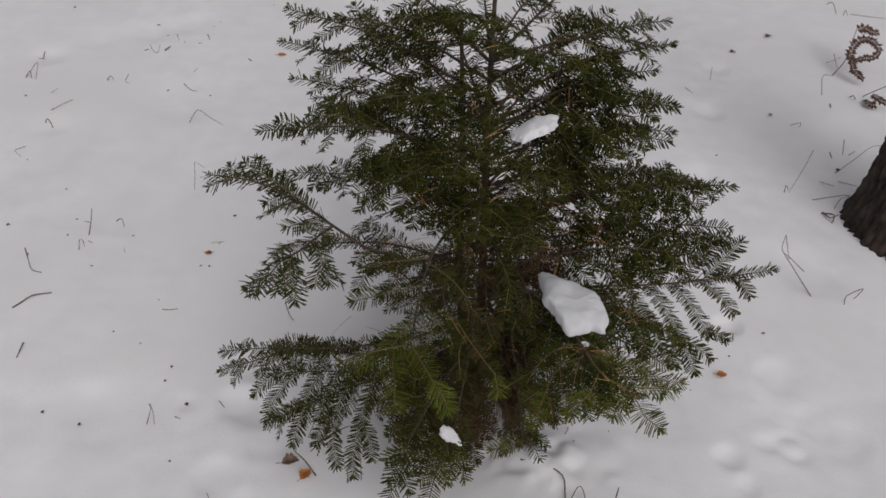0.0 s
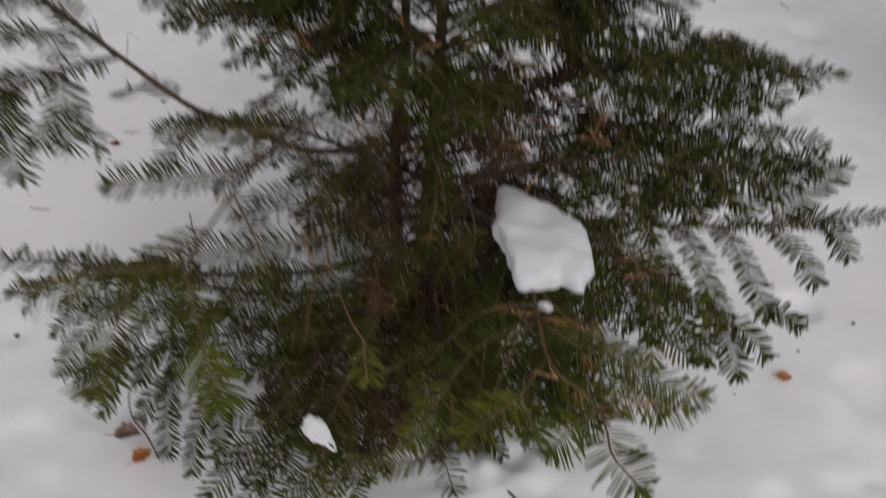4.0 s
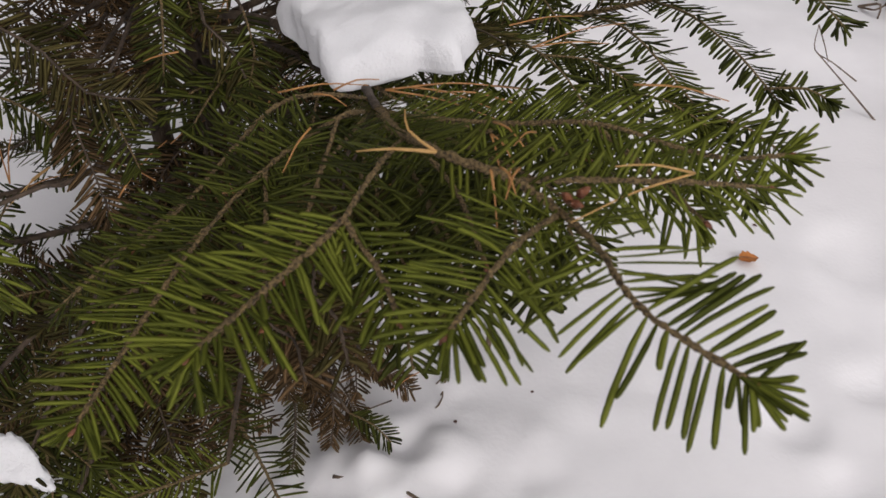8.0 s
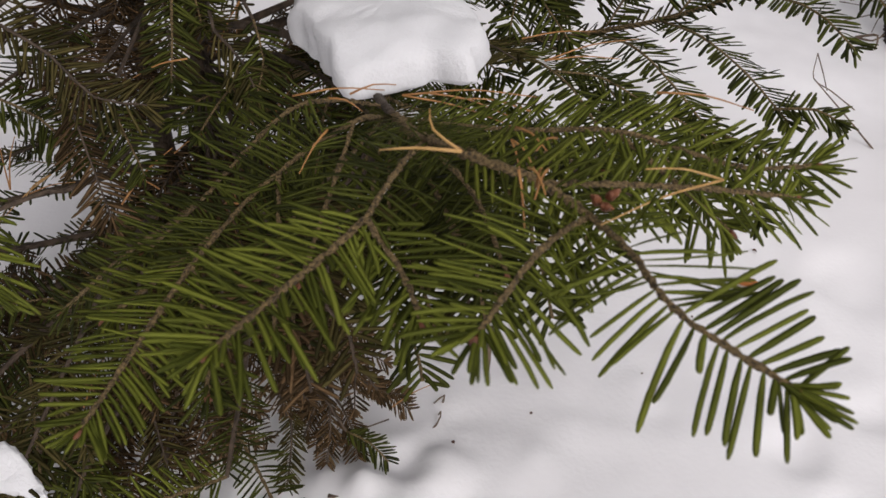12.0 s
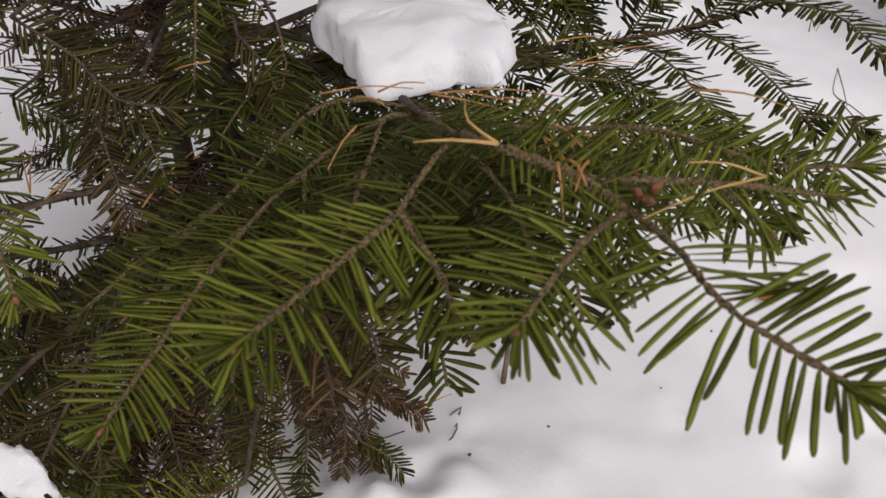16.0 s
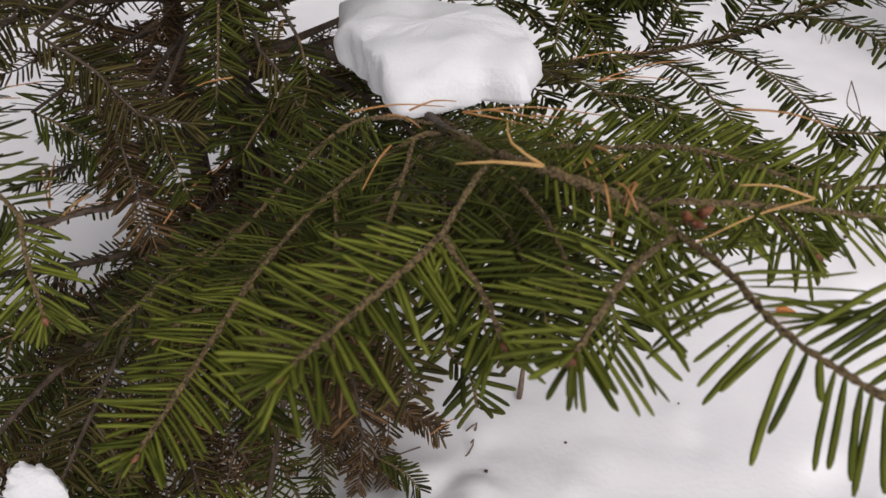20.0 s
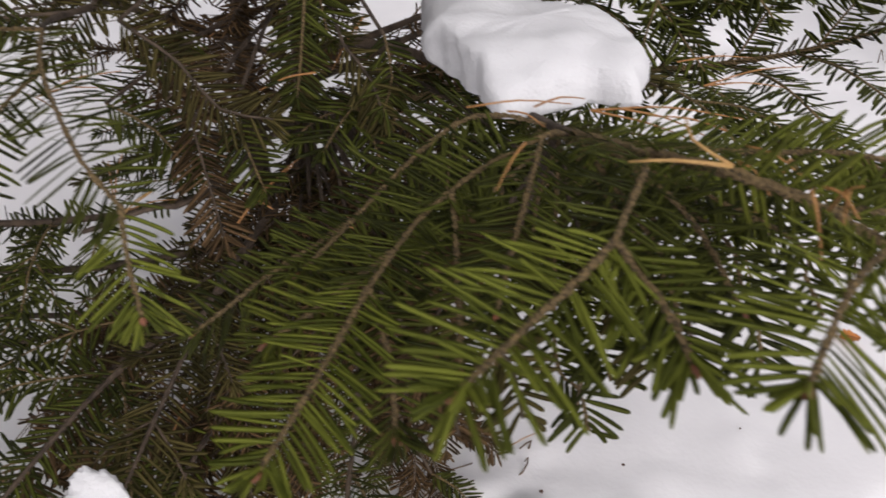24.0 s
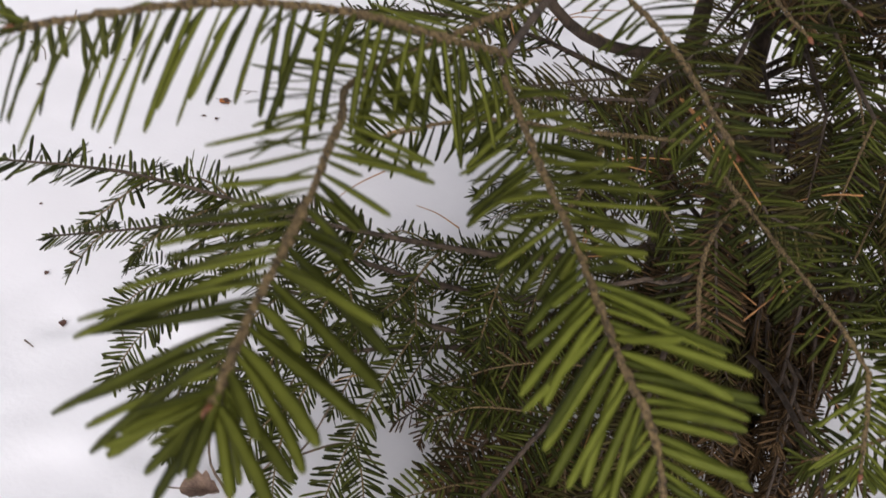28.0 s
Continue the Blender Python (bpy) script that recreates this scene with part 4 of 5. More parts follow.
for k in range(10):
    z0, a, l = side.uniform(0.22, 0.56), side.uniform(-0.35, 1.2), side.uniform(0.14, 0.26)
    c = stem_at(z0)
    branch(600 + k, z0, 0.01, (c[0] + l * math.cos(a), c[1] + l * math.sin(a), z0 + side.uniform(-0.05, 0.05)), 2 + k % 2, 0.022, 0.6, 0.15, 0.05, 1, 0.3, 0.2, 0.003, label="withered brown inner branch" if k % 2 else "dull shaded inner branch")
# whorls that fill the crown
fill = np.random.default_rng(77)
for z0, count, far, climb in ((0.16, 5, 0.48, 0.02), (0.30, 5, 0.50, 0.05), (0.45, 5, 0.48, 0.08), (0.60, 6, 0.40, 0.12), (0.74, 6, 0.38, 0.14), (0.88, 6, 0.33, 0.15), (1.02, 6, 0.24, 0.14), (1.15, 5, 0.15, 0.10)):
    turn = fill.uniform(0, 6.28)
    for k in range(count):
        a = turn + 6.283 * k / count + fill.uniform(-0.25, 0.25)
        front = math.cos(a + math.pi / 2)  # 1 towards the path
        long = far * fill.uniform(0.85, 1.15) * (1.0 if front < 0.2 or z0 > 0.9 else 0.80)
        if (z0, k) == (0.16, 1) or (0.7 < z0 < 1.1 and math.cos(a + 1.0) > 0.72):  # none low beside the spray, nor over the upper snow lump
            continue
        if (z0 < 0.5 and front > 0.2) or (0.2 < z0 < 0.5 and math.cos(a) < -0.2):
            continue
        c = stem_at(z0)
        branch(100 + int(z0 * 100) * 10 + k, z0, 0.03, (c[0] + long * math.cos(a), c[1] + long * math.sin(a), z0 + climb * fill.uniform(0.6, 1.2)), 0, old=0.3)
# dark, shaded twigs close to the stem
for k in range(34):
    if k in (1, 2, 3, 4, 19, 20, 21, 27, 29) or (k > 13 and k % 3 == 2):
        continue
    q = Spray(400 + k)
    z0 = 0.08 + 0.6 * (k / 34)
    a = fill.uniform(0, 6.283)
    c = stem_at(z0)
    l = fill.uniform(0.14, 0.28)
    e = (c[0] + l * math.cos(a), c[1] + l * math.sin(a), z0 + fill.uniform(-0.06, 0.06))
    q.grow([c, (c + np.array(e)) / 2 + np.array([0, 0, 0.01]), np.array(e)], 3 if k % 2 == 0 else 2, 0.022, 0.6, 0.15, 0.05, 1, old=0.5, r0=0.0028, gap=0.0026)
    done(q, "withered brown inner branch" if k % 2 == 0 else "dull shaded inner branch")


# ---- snow lumps on the branches ----
def lump(name, label, at, along, width, radii, tall, seed, under=0.3, ragged_rim=1.0):
    """A lump of snow with an uneven rim: along and width span its footprint, radii give the rim round it."""
    u, v = np.array(along, float), np.array(width, float)
    nrm = unit(np.cross(u, v))
    if nrm[2] < 0:
        nrm = -nrm
    n, rings = 84, 18
    r = np.array(radii, float)
    verts, faces = [], []
    def rim(a):
        q = a / (2 * math.pi) * len(r)
        i = int(q) % len(r)
        f = q - int(q)
        p0, p1, p2, p3 = r[i - 1], r[i], r[(i + 1) % len(r)], r[(i + 2) % len(r)]
        return 0.5 * (2 * p1 + (p2 - p0) * f + (2 * p0 - 5 * p1 + 4 * p2 - p3) * f * f + (3 * p1 - p0 - 3 * p2 + p3) * f ** 3)
    scale = (np.linalg.norm(u) + np.linalg.norm(v)) / 2
    for j in range(2 * rings + 1):
        ph = math.pi * j / (2 * rings)
        rho, lift = math.sin(ph) ** 0.62, math.cos(ph)
        lift = abs(lift) ** 0.75 * (1 if lift > 0 else -under)
        for k in range(n):
            a = 2 * math.pi * k / n
            ragged = 1 + ragged_rim * rho ** 4 * (0.10 * noise.noise(Vector((math.cos(a) * 3, math.sin(a) * 3, seed))) + 0.14 * noise.noise(Vector((math.cos(a) * 7, math.sin(a) * 7, seed + 2 * lift))) + 0.07 * noise.noise(Vector((math.cos(a) * 16, math.sin(a) * 16, seed + 5 * lift))))
            g = (rho * 0.9 + (rim(a) - 0.9) * rho ** 3) * ragged
            p = u * (math.cos(a) * g) + v * (math.sin(a) * g) + nrm * (tall * lift)
            w = np.array(p) / scale
            d = 0.08 * noise.noise(Vector(w * 1.6) + Vector((seed, 0, 0))) + 0.045 * noise.noise(Vector(w * 3.4) + Vector((seed, seed, 0))) + 0.022 * noise.noise(Vector(w * 8) + Vector((0, seed, 0))) + 0.012 * noise.noise(Vector(w * 22) + Vector((0, 0, seed)))
            verts.append(np.array(at) + p + nrm * (d * scale * (0.8 if lift > 0 else 0.5)))
    for j in range(2 * rings):
        for k in range(n):
            faces.append((j * n + k, j * n + (k + 1) % n, (j + 1) * n + (k + 1) % n, (j + 1) * n + k))
    return tagged(mesh_object(name, verts, faces, SNOW_CLUMP), label, "snow", "snow on the fir")


lump("snow_lump", "large white snow lump lying along a fir branch", (0.176, -0.032, 0.530), (0.1, 0.0, 0.012), (0.0, 0.1, -0.006), [0.52, 0.48, 0.47, 0.50, 0.50, 0.50, 0.52, 0.56, 0.61, 0.66, 0.74, 0.85, 0.99, 1.28, 1.50, 1.22, 0.94, 0.84, 0.78, 0.72, 0.58, 0.54, 0.48, 0.46, 0.52, 0.55, 0.59, 0.63, 0.76, 0.88, 0.83, 0.80, 0.78, 0.73, 0.93, 0.82, 0.78, 0.73, 0.63, 0.57], 0.025, 3.1, ragged_rim=0.28)
lump("snow_lump", "white snow lump on an upper fir branch", (0.043, 0.132, 0.850), (0.038, 0.036, 0.012), (-0.024, 0.026, -0.006), [1.05, 0.85, 1.0, 0.8, 0.9, 1.05, 0.9, 1.0, 0.7, 0.8, 0.95, 0.85], 0.017, 5.7)
lump("snow_lump", "small white snow lump on a low fir branch", (-0.045, -0.230, 0.304), (0.022, -0.010, -0.014), (0.009, 0.014, 0.006), [0.9, 0.45, 0.5, 0.75, 1.1, 1.3, 0.9, 0.6], 0.007, 8.2)
lump("snow_lump", "thin snow pad on a fir branch", (-0.432, 0.176, 0.786), (0.030, 0.0, 0.0), (0.0, 0.022, 0.0), [1.0, 0.9, 1.0, 0.85], 0.010, 1.2)
lump("snow_clump", "small white snow clump below the large lump", (0.196, -0.128, 0.524), (0.009, 0.002, 0.0), (-0.002, 0.006, 0.0), [1.0, 0.8, 1.0, 0.9], 0.007, 4.4)


# ---- pine trunk beside the fir ----
pine = thing("pine_tree", "thick dark pine trunk with cracked bark in the snow", "tree", (1.355, 1.26, 0))
pv, pf = [], []
around, up_cuts = 150, np.r_[np.linspace(-0.1, 1.2, 110), np.linspace(1.25, 6.0, 30)]
for z in up_cuts:
    r = 0.200 + 0.050 * math.exp(-max(z, 0) / 0.12) - 0.010 * z
    for k in range(around):
        a = 2 * math.pi * k / around
        q = Vector((math.cos(a) * 4.0, math.sin(a) * 4.0, z * 3.2))
        crack = abs(noise.noise(q * 1.6)) + 0.5 * abs(noise.noise(q * 3.7 + Vector((4, 4, 4))))
        rr = r * (1 + 0.05 * noise.noise(Vector((math.cos(a) * 2, math.sin(a) * 2, z)))) - 0.034 * max(0.0, 0.30 - crack) / 0.30 + 0.012 * noise.noise(q * 6) + 0.006 * noise.noise(q * 15)
        pv.append((rr * math.cos(a) + 0.01 * max(z, 0), rr * math.sin(a), z))
for j in range(len(up_cuts) - 1):
    for k in range(around):
        pf.append((j * around + k, j * around + (k + 1) % around, (j + 1) * around + (k + 1) % around, (j + 1) * around + k))
pf.append(tuple((len(up_cuts) - 1) * around + k for k in range(around)))
mesh_object("bark", pv, pf, PINE_BARK, pine)


# ---- small things on the snow and the twigs ----
def twig(points, r=0.0016, label="thin dry stem sticking out of the snow", name="dry_stem", mat=DRY, group="stems in the snow", tip=0.6):
    p = spline(points, 0.012)
    v, f = tube(p, r, r * tip, 5, 0.3, np.random.default_rng(int(abs(points[0][0]) * 1000) + len(points)))
    return tagged(mesh_object(name, v, f, mat), label, "stem", group)


twig([(0.10, -0.02, 0.004), (0.16, -0.03, 0.012), (0.205, -0.06, 0.02), (0.216, -0.10, 0.008), (0.222, -0.16, 0.0)], 0.0024, "curved grass blade lying on the snow", "grass_blade")
twig([(0.225, -0.13, 0.0), (0.25, -0.09, 0.03), (0.28, -0.16, 0.0)], 0.0015)
twig([(0.180, 0.057, 0.003), (0.206, 0.086, 0.006), (0.210, 0.095, 0.020), (0.207, 0.101, 0.006)], 0.0012)
twig([(0.335, -0.10, -0.01), (0.338, -0.09, 0.05)], 0.0020)
twig([(0.208, 0.119, -0.005), (0.212, 0.125, 0.014), (0.200, 0.118, 0.006)], 0.0014)
twig([(0.15, 0.09, 0.004), (0.10, 0.06, 0.004)], 0.0010)
twig([(0.260, 0.18, -0.01), (0.262, 0.19, 0.07)], 0.0040, "short dark stub in the snow", "dry_stem")
twig([(0.60, 2.22, 0.0), (0.63, 2.12, 0.02)], 0.0016)
twig([(0.72, 2.30, 0.0), (0.735, 2.42, 0.02)], 0.0014)

twig([(0.935, 0.802, -0.005), (0.889, 0.872, 0.030), (0.846, 0.950, 0.060)], 0.0019)
twig([(0.914, 0.889, 0.030), (0.873, 0.923, 0.050), (0.846, 0.950, 0.060), (0.857, 0.996, 0.090)], 0.0014)
twig([(0.857, 0.996, 0.090), (0.861, 0.949, 0.070), (0.866, 0.921, 0.050)], 0.0014)
twig([(1.030, 0.786, -0.005), (1.030, 0.801, 0.020), (1.075, 0.814, 0.050), (1.051, 0.792, 0.020)], 0.0017)
twig([(0.670, 0.544, -0.010), (0.661, 0.541, 0.030)], 0.0022)
twig([(1.079, 1.718, 0.020), (1.007, 1.534, 0.030), (0.948, 1.412, 0.000)], 0.0011)
twig([(0.931, 1.408, 0.000), (0.930, 1.412, 0.030), (0.948, 1.428, 0.000)], 0.0015)
twig([(1.026, 1.945, 0.005), (1.065, 1.947, 0.020), (1.064, 1.943, 0.000)], 0.0016)
twig([(1.186, 1.742, 0.070), (1.203, 1.750, 0.000)], 0.0018)
twig([(1.142, 1.720, 0.020), (1.154, 1.708, 0.000)], 0.0022)
twig([(1.227, 1.751, 0.000), (1.252, 1.772, 0.010)], 0.0018)
twig([(1.147, 1.595, 0.000), (1.203, 1.622, 0.050), (1.262, 1.654, 0.100), (1.295, 1.648, 0.110)], 0.0015)
twig([(1.073, 1.510, 0.004), (1.121, 1.486, 0.006)], 0.0013)
twig([(1.143, 1.526, 0.004), (1.199, 1.482, 0.020)], 0.0014)
twig([(1.023, 1.370, 0.006), (1.132, 1.389, 0.030), (1.145, 1.369, 0.040), (1.115, 1.363, 0.030), (1.096, 1.336, 0.000)], 0.0016)
twig([(1.040, 1.280, 0.010), (1.071, 1.247, 0.030), (1.071, 1.237, 0.000)], 0.0034)
twig([(1.051, 1.304, 0.000), (1.062, 1.242, 0.020), (1.088, 1.254, 0.030)], 0.0028)
twig([(1.212, 2.281, 0.000), (1.217, 2.370, 0.050), (1.282, 2.462, 0.020)], 0.0018)
twig([(1.307, 2.627, 0.060), (1.337, 2.593, 0.000)], 0.0014)
twig([(1.280, 2.599, 0.020), (1.359, 2.662, 0.030)], 0.0012)
twig([(1.415, 3.380, 0.030), (1.435, 3.357, 0.050), (1.464, 3.321, 0.000)], 0.0022)
twig([(1.498, 3.313, 0.000), (1.491, 3.281, 0.040), (1.523, 3.319, 0.000)], 0.0020)
twig([(1.533, 3.313, 0.010), (1.703, 3.266, 0.020)], 0.0016)
twig([(1.336, 2.294, 0.000), (1.332, 2.244, 0.030), (1.355, 2.265, 0.000)], 0.0030)
twig([(1.232, 2.202, 0.000), (1.225, 2.148, 0.010)], 0.0030)

twig([(-1.414, 0.598, -0.005), (-1.418, 0.634, 0.025), (-1.428, 0.675, 0.060)], 0.0017)
twig([(-1.422, 0.639, 0.030), (-1.440, 0.637, 0.033)], 0.0012)
twig([(-1.403, 0.519, -0.005), (-1.407, 0.546, 0.030)], 0.0016)
twig([(-1.402, 0.547, 0.030), (-1.398, 0.549, 0.020), (-1.397, 0.545, 0.000)], 0.0014)
twig([(-1.398, 0.574, 0.004), (-1.381, 0.570, 0.000)], 0.0012)
twig([(-1.347, 0.674, 0.020), (-1.331, 0.673, 0.035), (-1.324, 0.674, 0.030), (-1.330, 0.683, -0.005)], 0.0018)
twig([(-1.529, 0.443, 0.050), (-1.510, 0.419, 0.030), (-1.488, 0.394, 0.008), (-1.457, 0.394, 0.002)], 0.0019)
twig([(-1.516, 0.432, 0.038), (-1.522, 0.432, 0.030)], 0.0030)
twig([(-1.447, 0.224, 0.003), (-1.430, 0.251, 0.008), (-1.415, 0.281, 0.010), (-1.372, 0.312, 0.003)], 0.0026)
twig([(-1.013, 0.312, 0.004), (-0.991, 0.312, 0.006), (-0.970, 0.324, 0.004)], 0.0014)
twig([(-1.191, 0.942, -0.005), (-1.198, 0.983, 0.060), (-1.204, 0.997, 0.075), (-1.201, 1.005, 0.075), (-1.176, 1.013, 0.050)], 0.0009)
twig([(-1.412, 1.390, 0.003), (-1.411, 1.476, 0.015), (-1.341, 1.437, 0.010), (-1.268, 1.400, 0.003)], 0.0014)
twig([(-2.274, 1.609, -0.000), (-2.252, 1.620, 0.030), (-2.246, 1.605, -0.000)], 0.0024)
twig([(-2.246, 1.610, 0.030), (-2.226, 1.649, 0.060), (-2.224, 1.604, 0.000)], 0.0015)
twig([(-2.300, 1.815, 0.030), (-2.308, 1.799, 0.000)], 0.0024)
twig([(-2.314, 1.781, 0.010), (-2.283, 1.777, 0.010)], 0.0022)
twig([(-2.001, 1.356, 0.004), (-1.980, 1.404, 0.008), (-1.964, 1.462, 0.004)], 0.0016)
twig([(-1.958, 1.247, 0.010), (-1.945, 1.246, 0.030), (-1.939, 1.251, 0.010), (-1.920, 1.232, 0.000)], 0.0026)
twig([(-1.929, 1.062, 0.010), (-1.943, 1.016, 0.015), (-1.915, 1.006, 0.000)], 0.0015)
twig([(-1.921, 1.667, -0.000), (-1.904, 1.675, 0.020), (-1.895, 1.679, 0.000)], 0.0017)
twig([(-1.836, 1.709, 0.020), (-1.835, 1.668, 0.004), (-1.815, 1.664, 0.000)], 0.0013)
twig([(-1.579, 1.708, 0.004), (-1.523, 1.656, 0.006), (-1.497, 1.655, 0.004)], 0.0018)
twig([(-1.905, 1.995, -0.000), (-1.881, 1.991, 0.010)], 0.0024)
twig([(-1.875, 1.999, 0.030), (-1.861, 1.993, -0.000), (-1.836, 1.987, 0.000), (-1.832, 2.010, 0.030)], 0.0014)
twig([(-1.816, 2.017, 0.000), (-1.793, 2.035, 0.015)], 0.0042)
twig([(-1.675, 2.195, 0.020), (-1.659, 2.178, 0.000)], 0.0022)
twig([(-1.816, 2.160, 0.020), (-1.802, 2.142, 0.000)], 0.0020)
twig([(-1.591, 1.830, 0.000), (-1.578, 1.853, 0.010)], 0.0016)
twig([(-2.090, 1.498, 0.000), (-2.073, 1.531, 0.010)], 0.0012)
twig([(-1.400, 2.018, 0.003), (-1.379, 2.004, 0.000)], 0.0028)
twig([(-1.324, 0.091, 0.012), (-1.316, 0.041, 0.002)], 0.0022)
twig([(-0.860, -0.102, -0.003), (-0.856, -0.072, 0.030), (-0.864, -0.065, 0.035)], 0.0011)
twig([(-0.863, -0.067, 0.035), (-0.849, -0.078, 0.025), (-0.839, -0.100, 0.000)], 0.0011)
twig([(-0.707, 0.007, 0.004), (-0.684, -0.012, 0.004)], 0.0014)
twig([(-0.797, -0.068, 0.004), (-0.780, -0.071, 0.003)], 0.0014)
twig([(-1.001, 0.650, 0.004), (-0.960, 0.663, 0.008)], 0.0010)
twig([(-0.972, 0.657, 0.006), (-0.981, 0.638, 0.000)], 0.0008)
twig([(-1.257, 0.550, 0.015), (-1.253, 0.543, 0.000)], 0.0009)
twig([(-0.620, -0.275, 0.010), (-0.613, -0.281, 0.000)], 0.0010)
twig([(-0.656, 0.394, 0.030), (-0.636, 0.367, 0.010), (-0.618, 0.352, 0.000)], 0.0016)
twig([(-1.691, 2.120, 0.004), (-1.677, 2.127, 0.005)], 0.0020)


def leaf(name, label, at, size, mat, turn, curl=0.3, cat="leaf", lean=0.0):
    """A fallen leaf with a curled, wavy blade, a midrib and a stalk."""
    root = thing(name, label, cat, at, "fallen leaves")
    root.rotation_euler = (lean, 0.1, turn)
    n, m = 12, 7
    v = []
    for layer in (0.0, -0.0006):
        for i in range(n + 1):
            t = i / n
            half = 0.42 * math.sin(math.pi * min(t * 1.05, 1)) ** 0.75 * (1 + 0.16 * math.sin(t * 23))
            for j in range(m):
                s_ = (j / (m - 1)) * 2 - 1
                v.append((size * (t - 0.5), size * half * s_, layer + size * (curl * abs(s_) ** 1.6 * half + 0.10 * math.sin(5 * t + s_ * 2) * 0.6 + 0.25 * curl * (t - 0.5) ** 2)))
    k = (n + 1) * m
    f = []
    for i in range(n):
        for j in range(m - 1):
            a = i * m + j
            f.append((a, a + 1, a + m + 1, a + m))
            f.append((k + a, k + a + m, k + a + m + 1, k + a + 1))
    mesh_object("blade", v, f, mat, root)
    mid = [(size * (t - 0.5), 0, 0.001 + size * (0.06 * math.sin(5 * t) + 0.25 * curl * (t - 0.5) ** 2)) for t in np.linspace(-0.35, 0.95, 12)]
    a, b = tube(np.array(mid), size * 0.022, size * 0.008, 5)
    mesh_object("stalk", a, b, DRY, root)
    return root


leaf("leaf", "small orange leaf lying on the snow", (0.622, 0.385, 0.008), 0.030, ORANGE, 0.2, 0.35)
leaf("leaf", "curled orange leaf on the snow below the fir", (-0.408, -0.178, 0.012), 0.036, ORANGE, 1.2, 0.5)
leaf("leaf", "curled grey-brown leaf on the snow", (-0.455, -0.150, 0.012), 0.042, BROWN_LEAF, 0.5, 0.8)
leaf("leaf", "orange-brown leaf scrap on the snow", (-0.989, 0.596, 0.006), 0.022, ORANGE, 0.1, 0.2)
leaf("leaf", "orange leaf scrap on the snow", (-1.261, 2.091, 0.006), 0.040, ORANGE, 0.5, 0.3)
leaf("leaf", "dark brown leaf scrap on the snow", (0.853, 2.65, 0.006), 0.035, FERN, 0.5, 0.6)
leaf("leaf", "dark brown leaf scrap on the snow", (1.05, 2.90, 0.006), 0.04, FERN, 0.9, 0.6)
leaf("leaf", "dark brown leaf scrap on the snow", (0.955, 2.02, 0.006), 0.02, FERN, 0.9, 0.6)
leaf("leaf", "dark speck of leaf on the snow", (0.76, 0.59, 0.004), 0.010, FERN, 0.9, 0.6)
leaf("leaf", "dark speck of leaf on the snow", (-0.985, 0.53, 0.004), 0.009, FERN, 0.9, 0.6)
leaf("leaf", "dark speck of leaf on the snow", (0.30, 0.05, 0.004), 0.008, FERN, 0.4, 0.6)
for x, y, d in ((-1.635, 0.844, 0.008), (-1.500, 0.681, 0.008), (-1.479, 0.587, 0.008), (-1.318, 0.454, 0.008), (-1.706, 0.601, 0.012), (-0.981, 0.805, 0.012), (-0.957, 0.531, 0.008), (-1.268, 0.631, 0.008), (-1.102, 0.187, 0.007), (-1.040, 0.345, 0.005), (-0.883, 0.098, 0.008), (-0.879, 0.047, 0.008), (-1.138, -0.122, 0.010), (-1.031, -0.133, 0.010), (-1.626, 1.649, 0.012), (-1.432, 1.647, 0.010), (-2.179, 1.455, 0.012), (-1.985, 2.303, 0.016), (-1.890, 2.203, 0.010), (-1.760, 2.118, 0.008), (-1.705, 2.337, 0.006), (-1.692, 2.392, 0.006), (-2.489, 2.388, 0.018), (-1.507, 2.659, 0.008), (-1.006, 0.160, 0.006), (-1.893, 1.007, 0.006), (-0.985, 0.596, 0.020), (-0.791, -0.013, 0.012), (0.65, 0.47, 0.007), (1.16, 1.62, 0.018), (-0.75, -0.2, 0.007), (0.70, 1.62, 0.01), (0.227, 0.061, 0.005), (0.454, 0.197, 0.003), (0.315, 0.113, 0.004), (0.534, 0.314, 0.004), (0.155, 0.223, 0.004)):
    leaf("leaf", "dark speck of leaf on the snow", (x, y, height(x, y) + 0.003), d, FERN, x * 9, 0.5)


# withered fern fronds beside the pine
def fern(label, stalk, fronds, size):
    root = thing("fern", label, "fern", stalk[0])
    g = np.random.default_rng(12)
    base = np.array(stalk[0], float)
    v, f = tube(spline([np.array(q) - base for q in stalk], 0.01), 0.0026, 0.0014, 6)
    mesh_object("stalk", v, f, DRY, root)
    for frond in fronds:
        c = spline([np.array(q) - base for q in frond], 0.008)
        v, f = tube(c, 0.0018, 0.0008, 5)
        mesh_object("stalk", v, f, DRY, root)
        for j in range(1, len(c) - 1):
            d = unit(c[j + 1] - c[j - 1])
            for sign in (1, -1):
                l = size * g.uniform(0.6, 1.15) * (1 - 0.5 * (j / len(c)) ** 2)
                o = unit(np.cross(d, (0.1, -0.7, 0.7))) * sign
                tip = c[j] + unit(o + d * g.uniform(0.1, 0.5) + np.array([0, 0, g.uniform(-0.5, 0.1)])) * l
                a, w_ = c[j] + (tip - c[j]) * 0.5, d * size * 0.26
                up = np.array([0, -0.004, 0.003])
                vv = [c[j] - d * 0.001, a - w_, tip, a + w_, c[j] + d * 0.001, a + up * g.uniform(0.6, 1.6), a - up * 0.3]
                mesh_object("leaflet", vv, [(0, 1, 5), (1, 2, 5), (2, 3, 5), (3, 4, 5), (4, 0, 5), (1, 0, 6), (2, 1, 6), (3, 2, 6), (4, 3, 6), (0, 4, 6)], FERN, root, smooth=False)
    return root


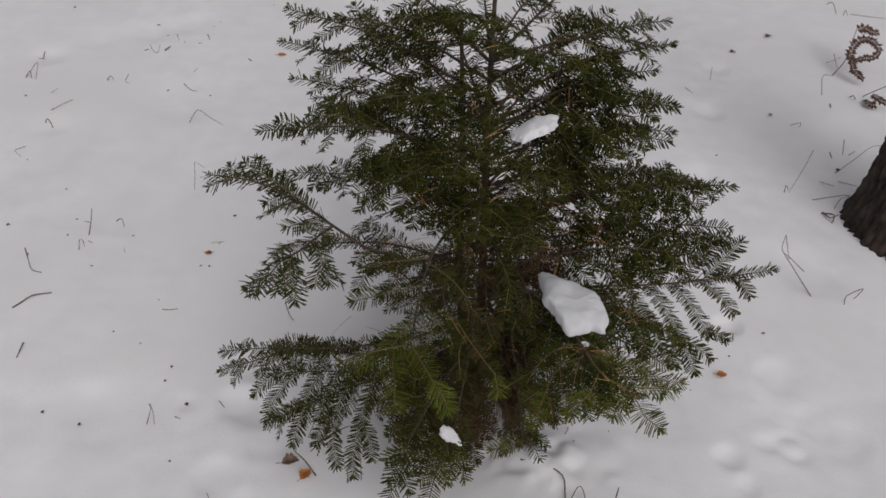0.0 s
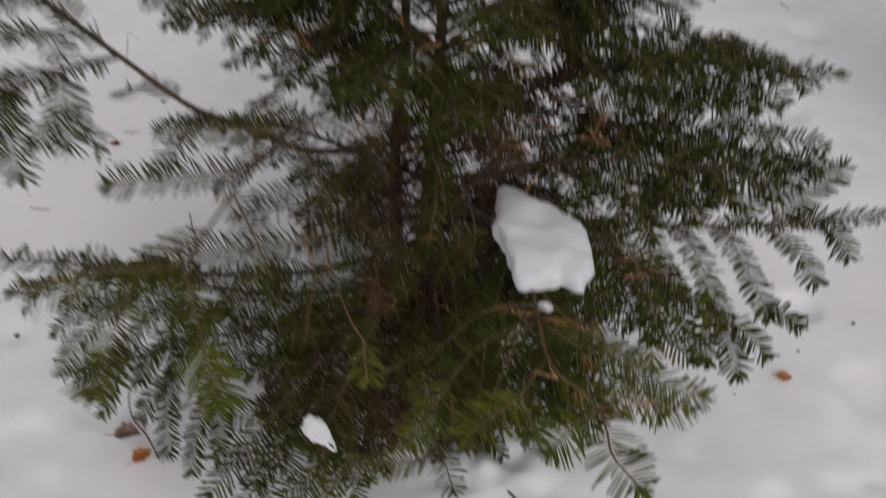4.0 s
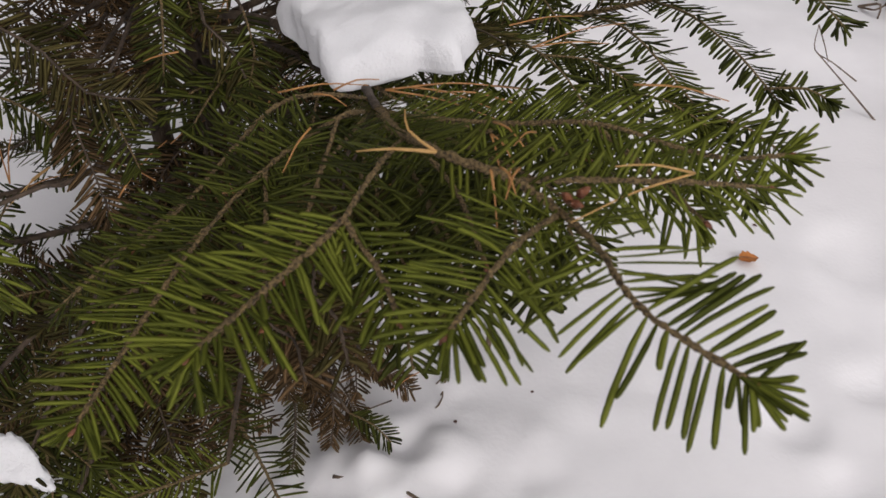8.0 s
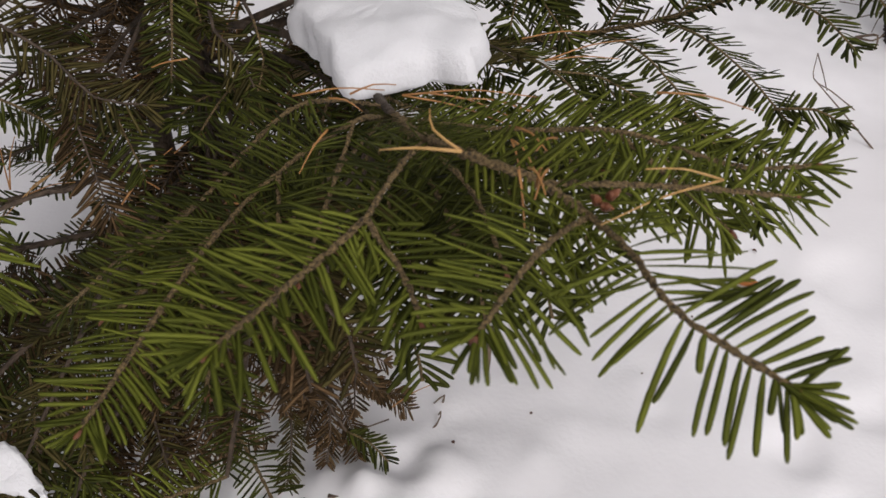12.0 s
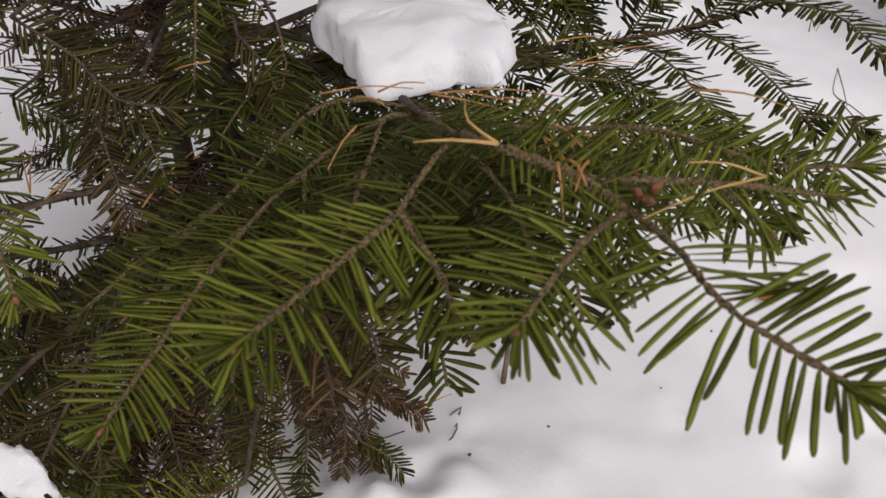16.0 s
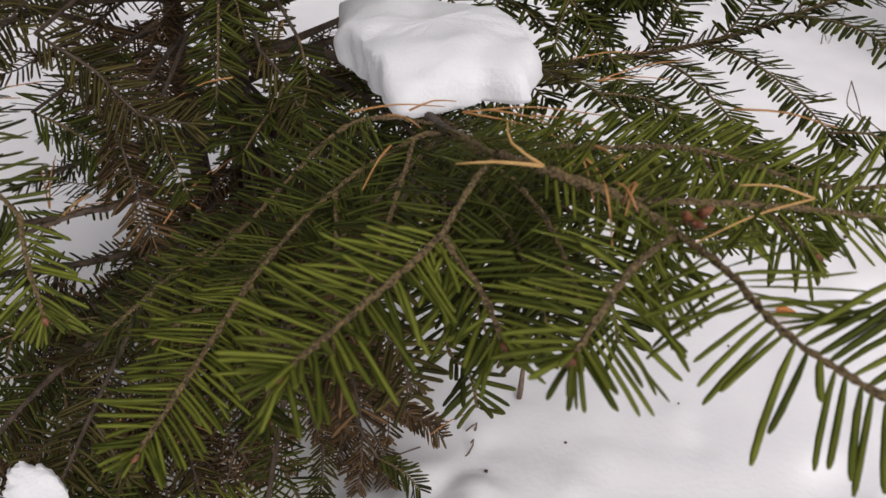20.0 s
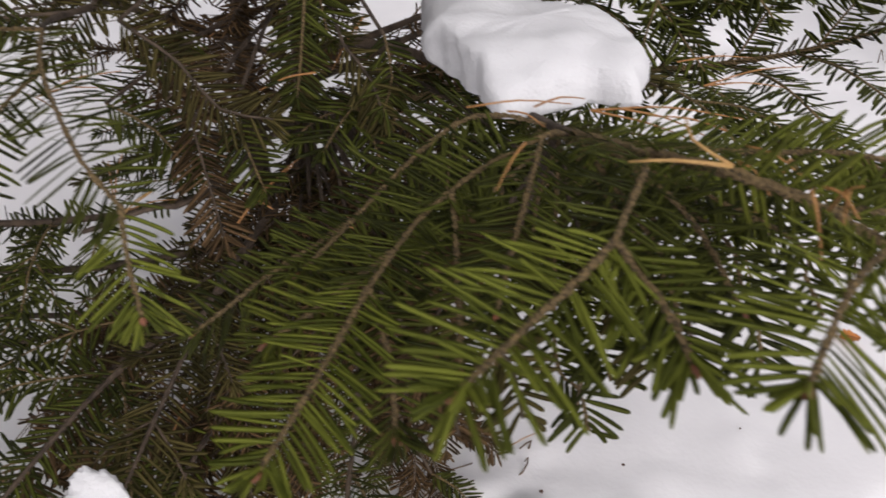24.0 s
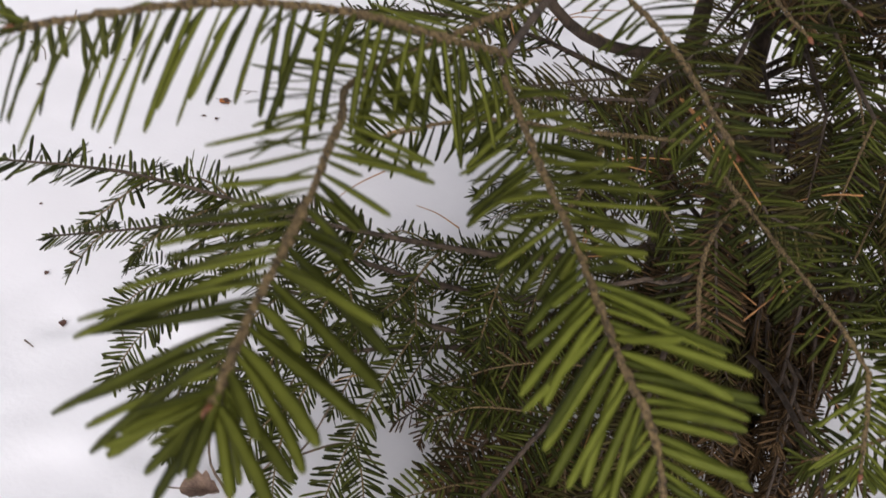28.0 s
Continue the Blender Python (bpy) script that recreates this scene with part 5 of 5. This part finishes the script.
fern("withered red-brown fern with a curled frond in the snow", [(1.295, 2.502, 0.000), (1.337, 2.528, 0.070), (1.347, 2.550, 0.140), (1.362, 2.596, 0.200)], [[(1.362, 2.596, 0.200), (1.402, 2.620, 0.200), (1.449, 2.633, 0.180), (1.486, 2.660, 0.170)], [(1.361, 2.530, 0.100), (1.358, 2.486, 0.080), (1.369, 2.458, 0.060), (1.386, 2.430, 0.050), (1.418, 2.432, 0.030)], [(1.342, 2.485, 0.090), (1.358, 2.548, 0.120), (1.387, 2.600, 0.140), (1.427, 2.613, 0.150), (1.466, 2.593, 0.140), (1.476, 2.551, 0.120), (1.450, 2.527, 0.100), (1.413, 2.528, 0.090), (1.374, 2.515, 0.080)]], 0.030)
fern("withered red-brown fern frond bent over the snow", [(1.390, 2.307, 0.000), (1.412, 2.262, 0.050), (1.463, 2.244, 0.100)], [[(1.390, 2.245, 0.020), (1.390, 2.181, 0.030), (1.417, 2.177, 0.030)], [(1.409, 2.244, 0.050), (1.423, 2.193, 0.050), (1.456, 2.178, 0.040)]], 0.030)



def pine_needle(points, mat=STRAW, r=0.0007, pair=True, label="fallen straw-coloured pair of pine needles on the fir twigs"):
    root = thing("pine_needle_pair" if pair else "pine_needle", label, "pine needle", points[0], "fallen pine needles")
    a = np.array(points, float) - np.array(points[0])
    v, f = tube(spline(a, 0.006), r, r * 0.45, 6, 0.1, np.random.default_rng(5))
    mesh_object("needle", v, f, mat, root)
    if pair:
        t = np.linalg.norm(a[-1])
        b = [a[0], a[1] + np.array([0.1, 0.12, 0.10]) * t, a[-1] + np.array([0.22, 0.30, 0.14]) * t]
        v, f = tube(spline(b, 0.006), r, r * 0.45, 6, 0.1, np.random.default_rng(6))
        mesh_object("needle", v, f, mat, root)
    return root


pine_needle([(0.324, -0.296, 0.606), (0.300, -0.318, 0.612), (0.279, -0.338, 0.614)], STRAW, 0.0005)
pine_needle([(0.236, -0.312, 0.620), (0.221, -0.310, 0.619), (0.209, -0.308, 0.616)], STRAW, 0.0007, False)
pine_needle([(0.236, -0.312, 0.620), (0.226, -0.303, 0.622), (0.224, -0.295, 0.625)], STRAW, 0.0006, False)
RUSTY = "fallen rust-coloured pine needle on the fir twigs"
RUST_NEEDLES = []
RUST_NEEDLES += [((0.254, -0.322, 0.621), (0.257, -0.336, 0.609), True), ((0.257, -0.322, 0.622), (0.262, -0.336, 0.622), True), ((0.263, -0.322, 0.622), (0.259, -0.336, 0.62), True), ((0.26, -0.322, 0.615), (0.26, -0.336, 0.631), True), ((0.152, -0.2, 0.575), (0.195, -0.2, 0.581), True), ((0.169, -0.2, 0.575), (0.185, -0.203, 0.571), True), ((0.203, -0.2, 0.579), (0.255, -0.203, 0.568), False), ((0.214, -0.2, 0.581), (0.252, -0.2, 0.572), True), ((0.18, -0.206, 0.581), (0.2, -0.198, 0.583), True), ((0.262, -0.196, 0.573), (0.226, -0.2, 0.579), True)]
RUST_NEEDLES += [((0.179, -0.25, 0.588), (0.171, -0.27, 0.579), True), ((0.253, -0.25, 0.589), (0.258, -0.27, 0.581), False), ((0.254, -0.252, 0.596), (0.266, -0.276, 0.6), True), ((0.271, -0.25, 0.591), (0.262, -0.272, 0.598), True), ((0.309, -0.235, 0.606), (0.345, -0.245, 0.606), True), ((-0.074, -0.195, 0.612), (-0.048, -0.221, 0.6), True), ((-0.073, -0.195, 0.612), (-0.026, -0.255, 0.604), True), ((0.275, -0.05, 0.53), (0.325, -0.03, 0.525), False), ((0.26, -0.03, 0.535), (0.31, 0.0, 0.53), True)]
for a, b_, lone in RUST_NEEDLES:
    a, b_ = np.array(a), np.array(b_)
    pine_needle([tuple(a), tuple((a + b_) / 2 + np.array([0, 0.001, 0.002])), tuple(b_)], RUST, 0.00052, not lone, RUSTY)
lying = np.random.default_rng(9)
for k in range(110):
    z0 = lying.uniform(0.12, 0.98)
    a = lying.uniform(3.3, 6.1)
    c = stem_at(z0)
    far = lying.uniform(0.12, 0.34) * (1.0 if z0 < 0.6 else 0.8)
    p = np.array([c[0] + far * math.cos(a), c[1] + far * math.sin(a), z0 + 0.06 + 0.08 * lying.random()])
    q = lying.normal(size=3) * np.array([1, 1, 0.45])
    q = q / np.linalg.norm(q) * lying.uniform(0.035, 0.06)
    pine_needle([tuple(p), tuple(p + q * 0.5 + np.array([0, 0, 0.003])), tuple(p + q)], RUST if k % 3 else STRAW, 0.0007, k % 2 == 0, RUSTY if k % 3 else "fallen straw-coloured pine needle on the fir twigs")
# dry stalks among the low branches
for pts, r in (([(-0.385, -0.168, 0.000), (-0.420, -0.144, 0.020), (-0.451, -0.132, 0.040), (-0.465, -0.111, 0.070), (-0.456, -0.103, 0.090)], 0.0018), ([(-0.274, -0.158, 0.0), (-0.275, -0.15, 0.06)], 0.0012), ([(-0.305, -0.173, 0.0), (-0.303, -0.165, 0.05)], 0.0012), ([(-0.43, -0.08, 0.0), (-0.36, -0.10, 0.08), (-0.31, -0.11, 0.20)], 0.0014),
               ([(-0.42, -0.10, 0.0), (-0.37, -0.12, 0.10), (-0.345, -0.13, 0.22)], 0.0012), ([(-0.40, -0.11, 0.0), (-0.37, -0.11, 0.12)], 0.0010), ([(-0.44, -0.06, 0.0), (-0.40, -0.09, 0.12)], 0.0010), ([(-0.41, -0.07, 0.0), (-0.33, -0.05, 0.06), (-0.28, -0.06, 0.05)], 0.0016)):
    twig(pts, r, "dry brown stalk under the fir branches")
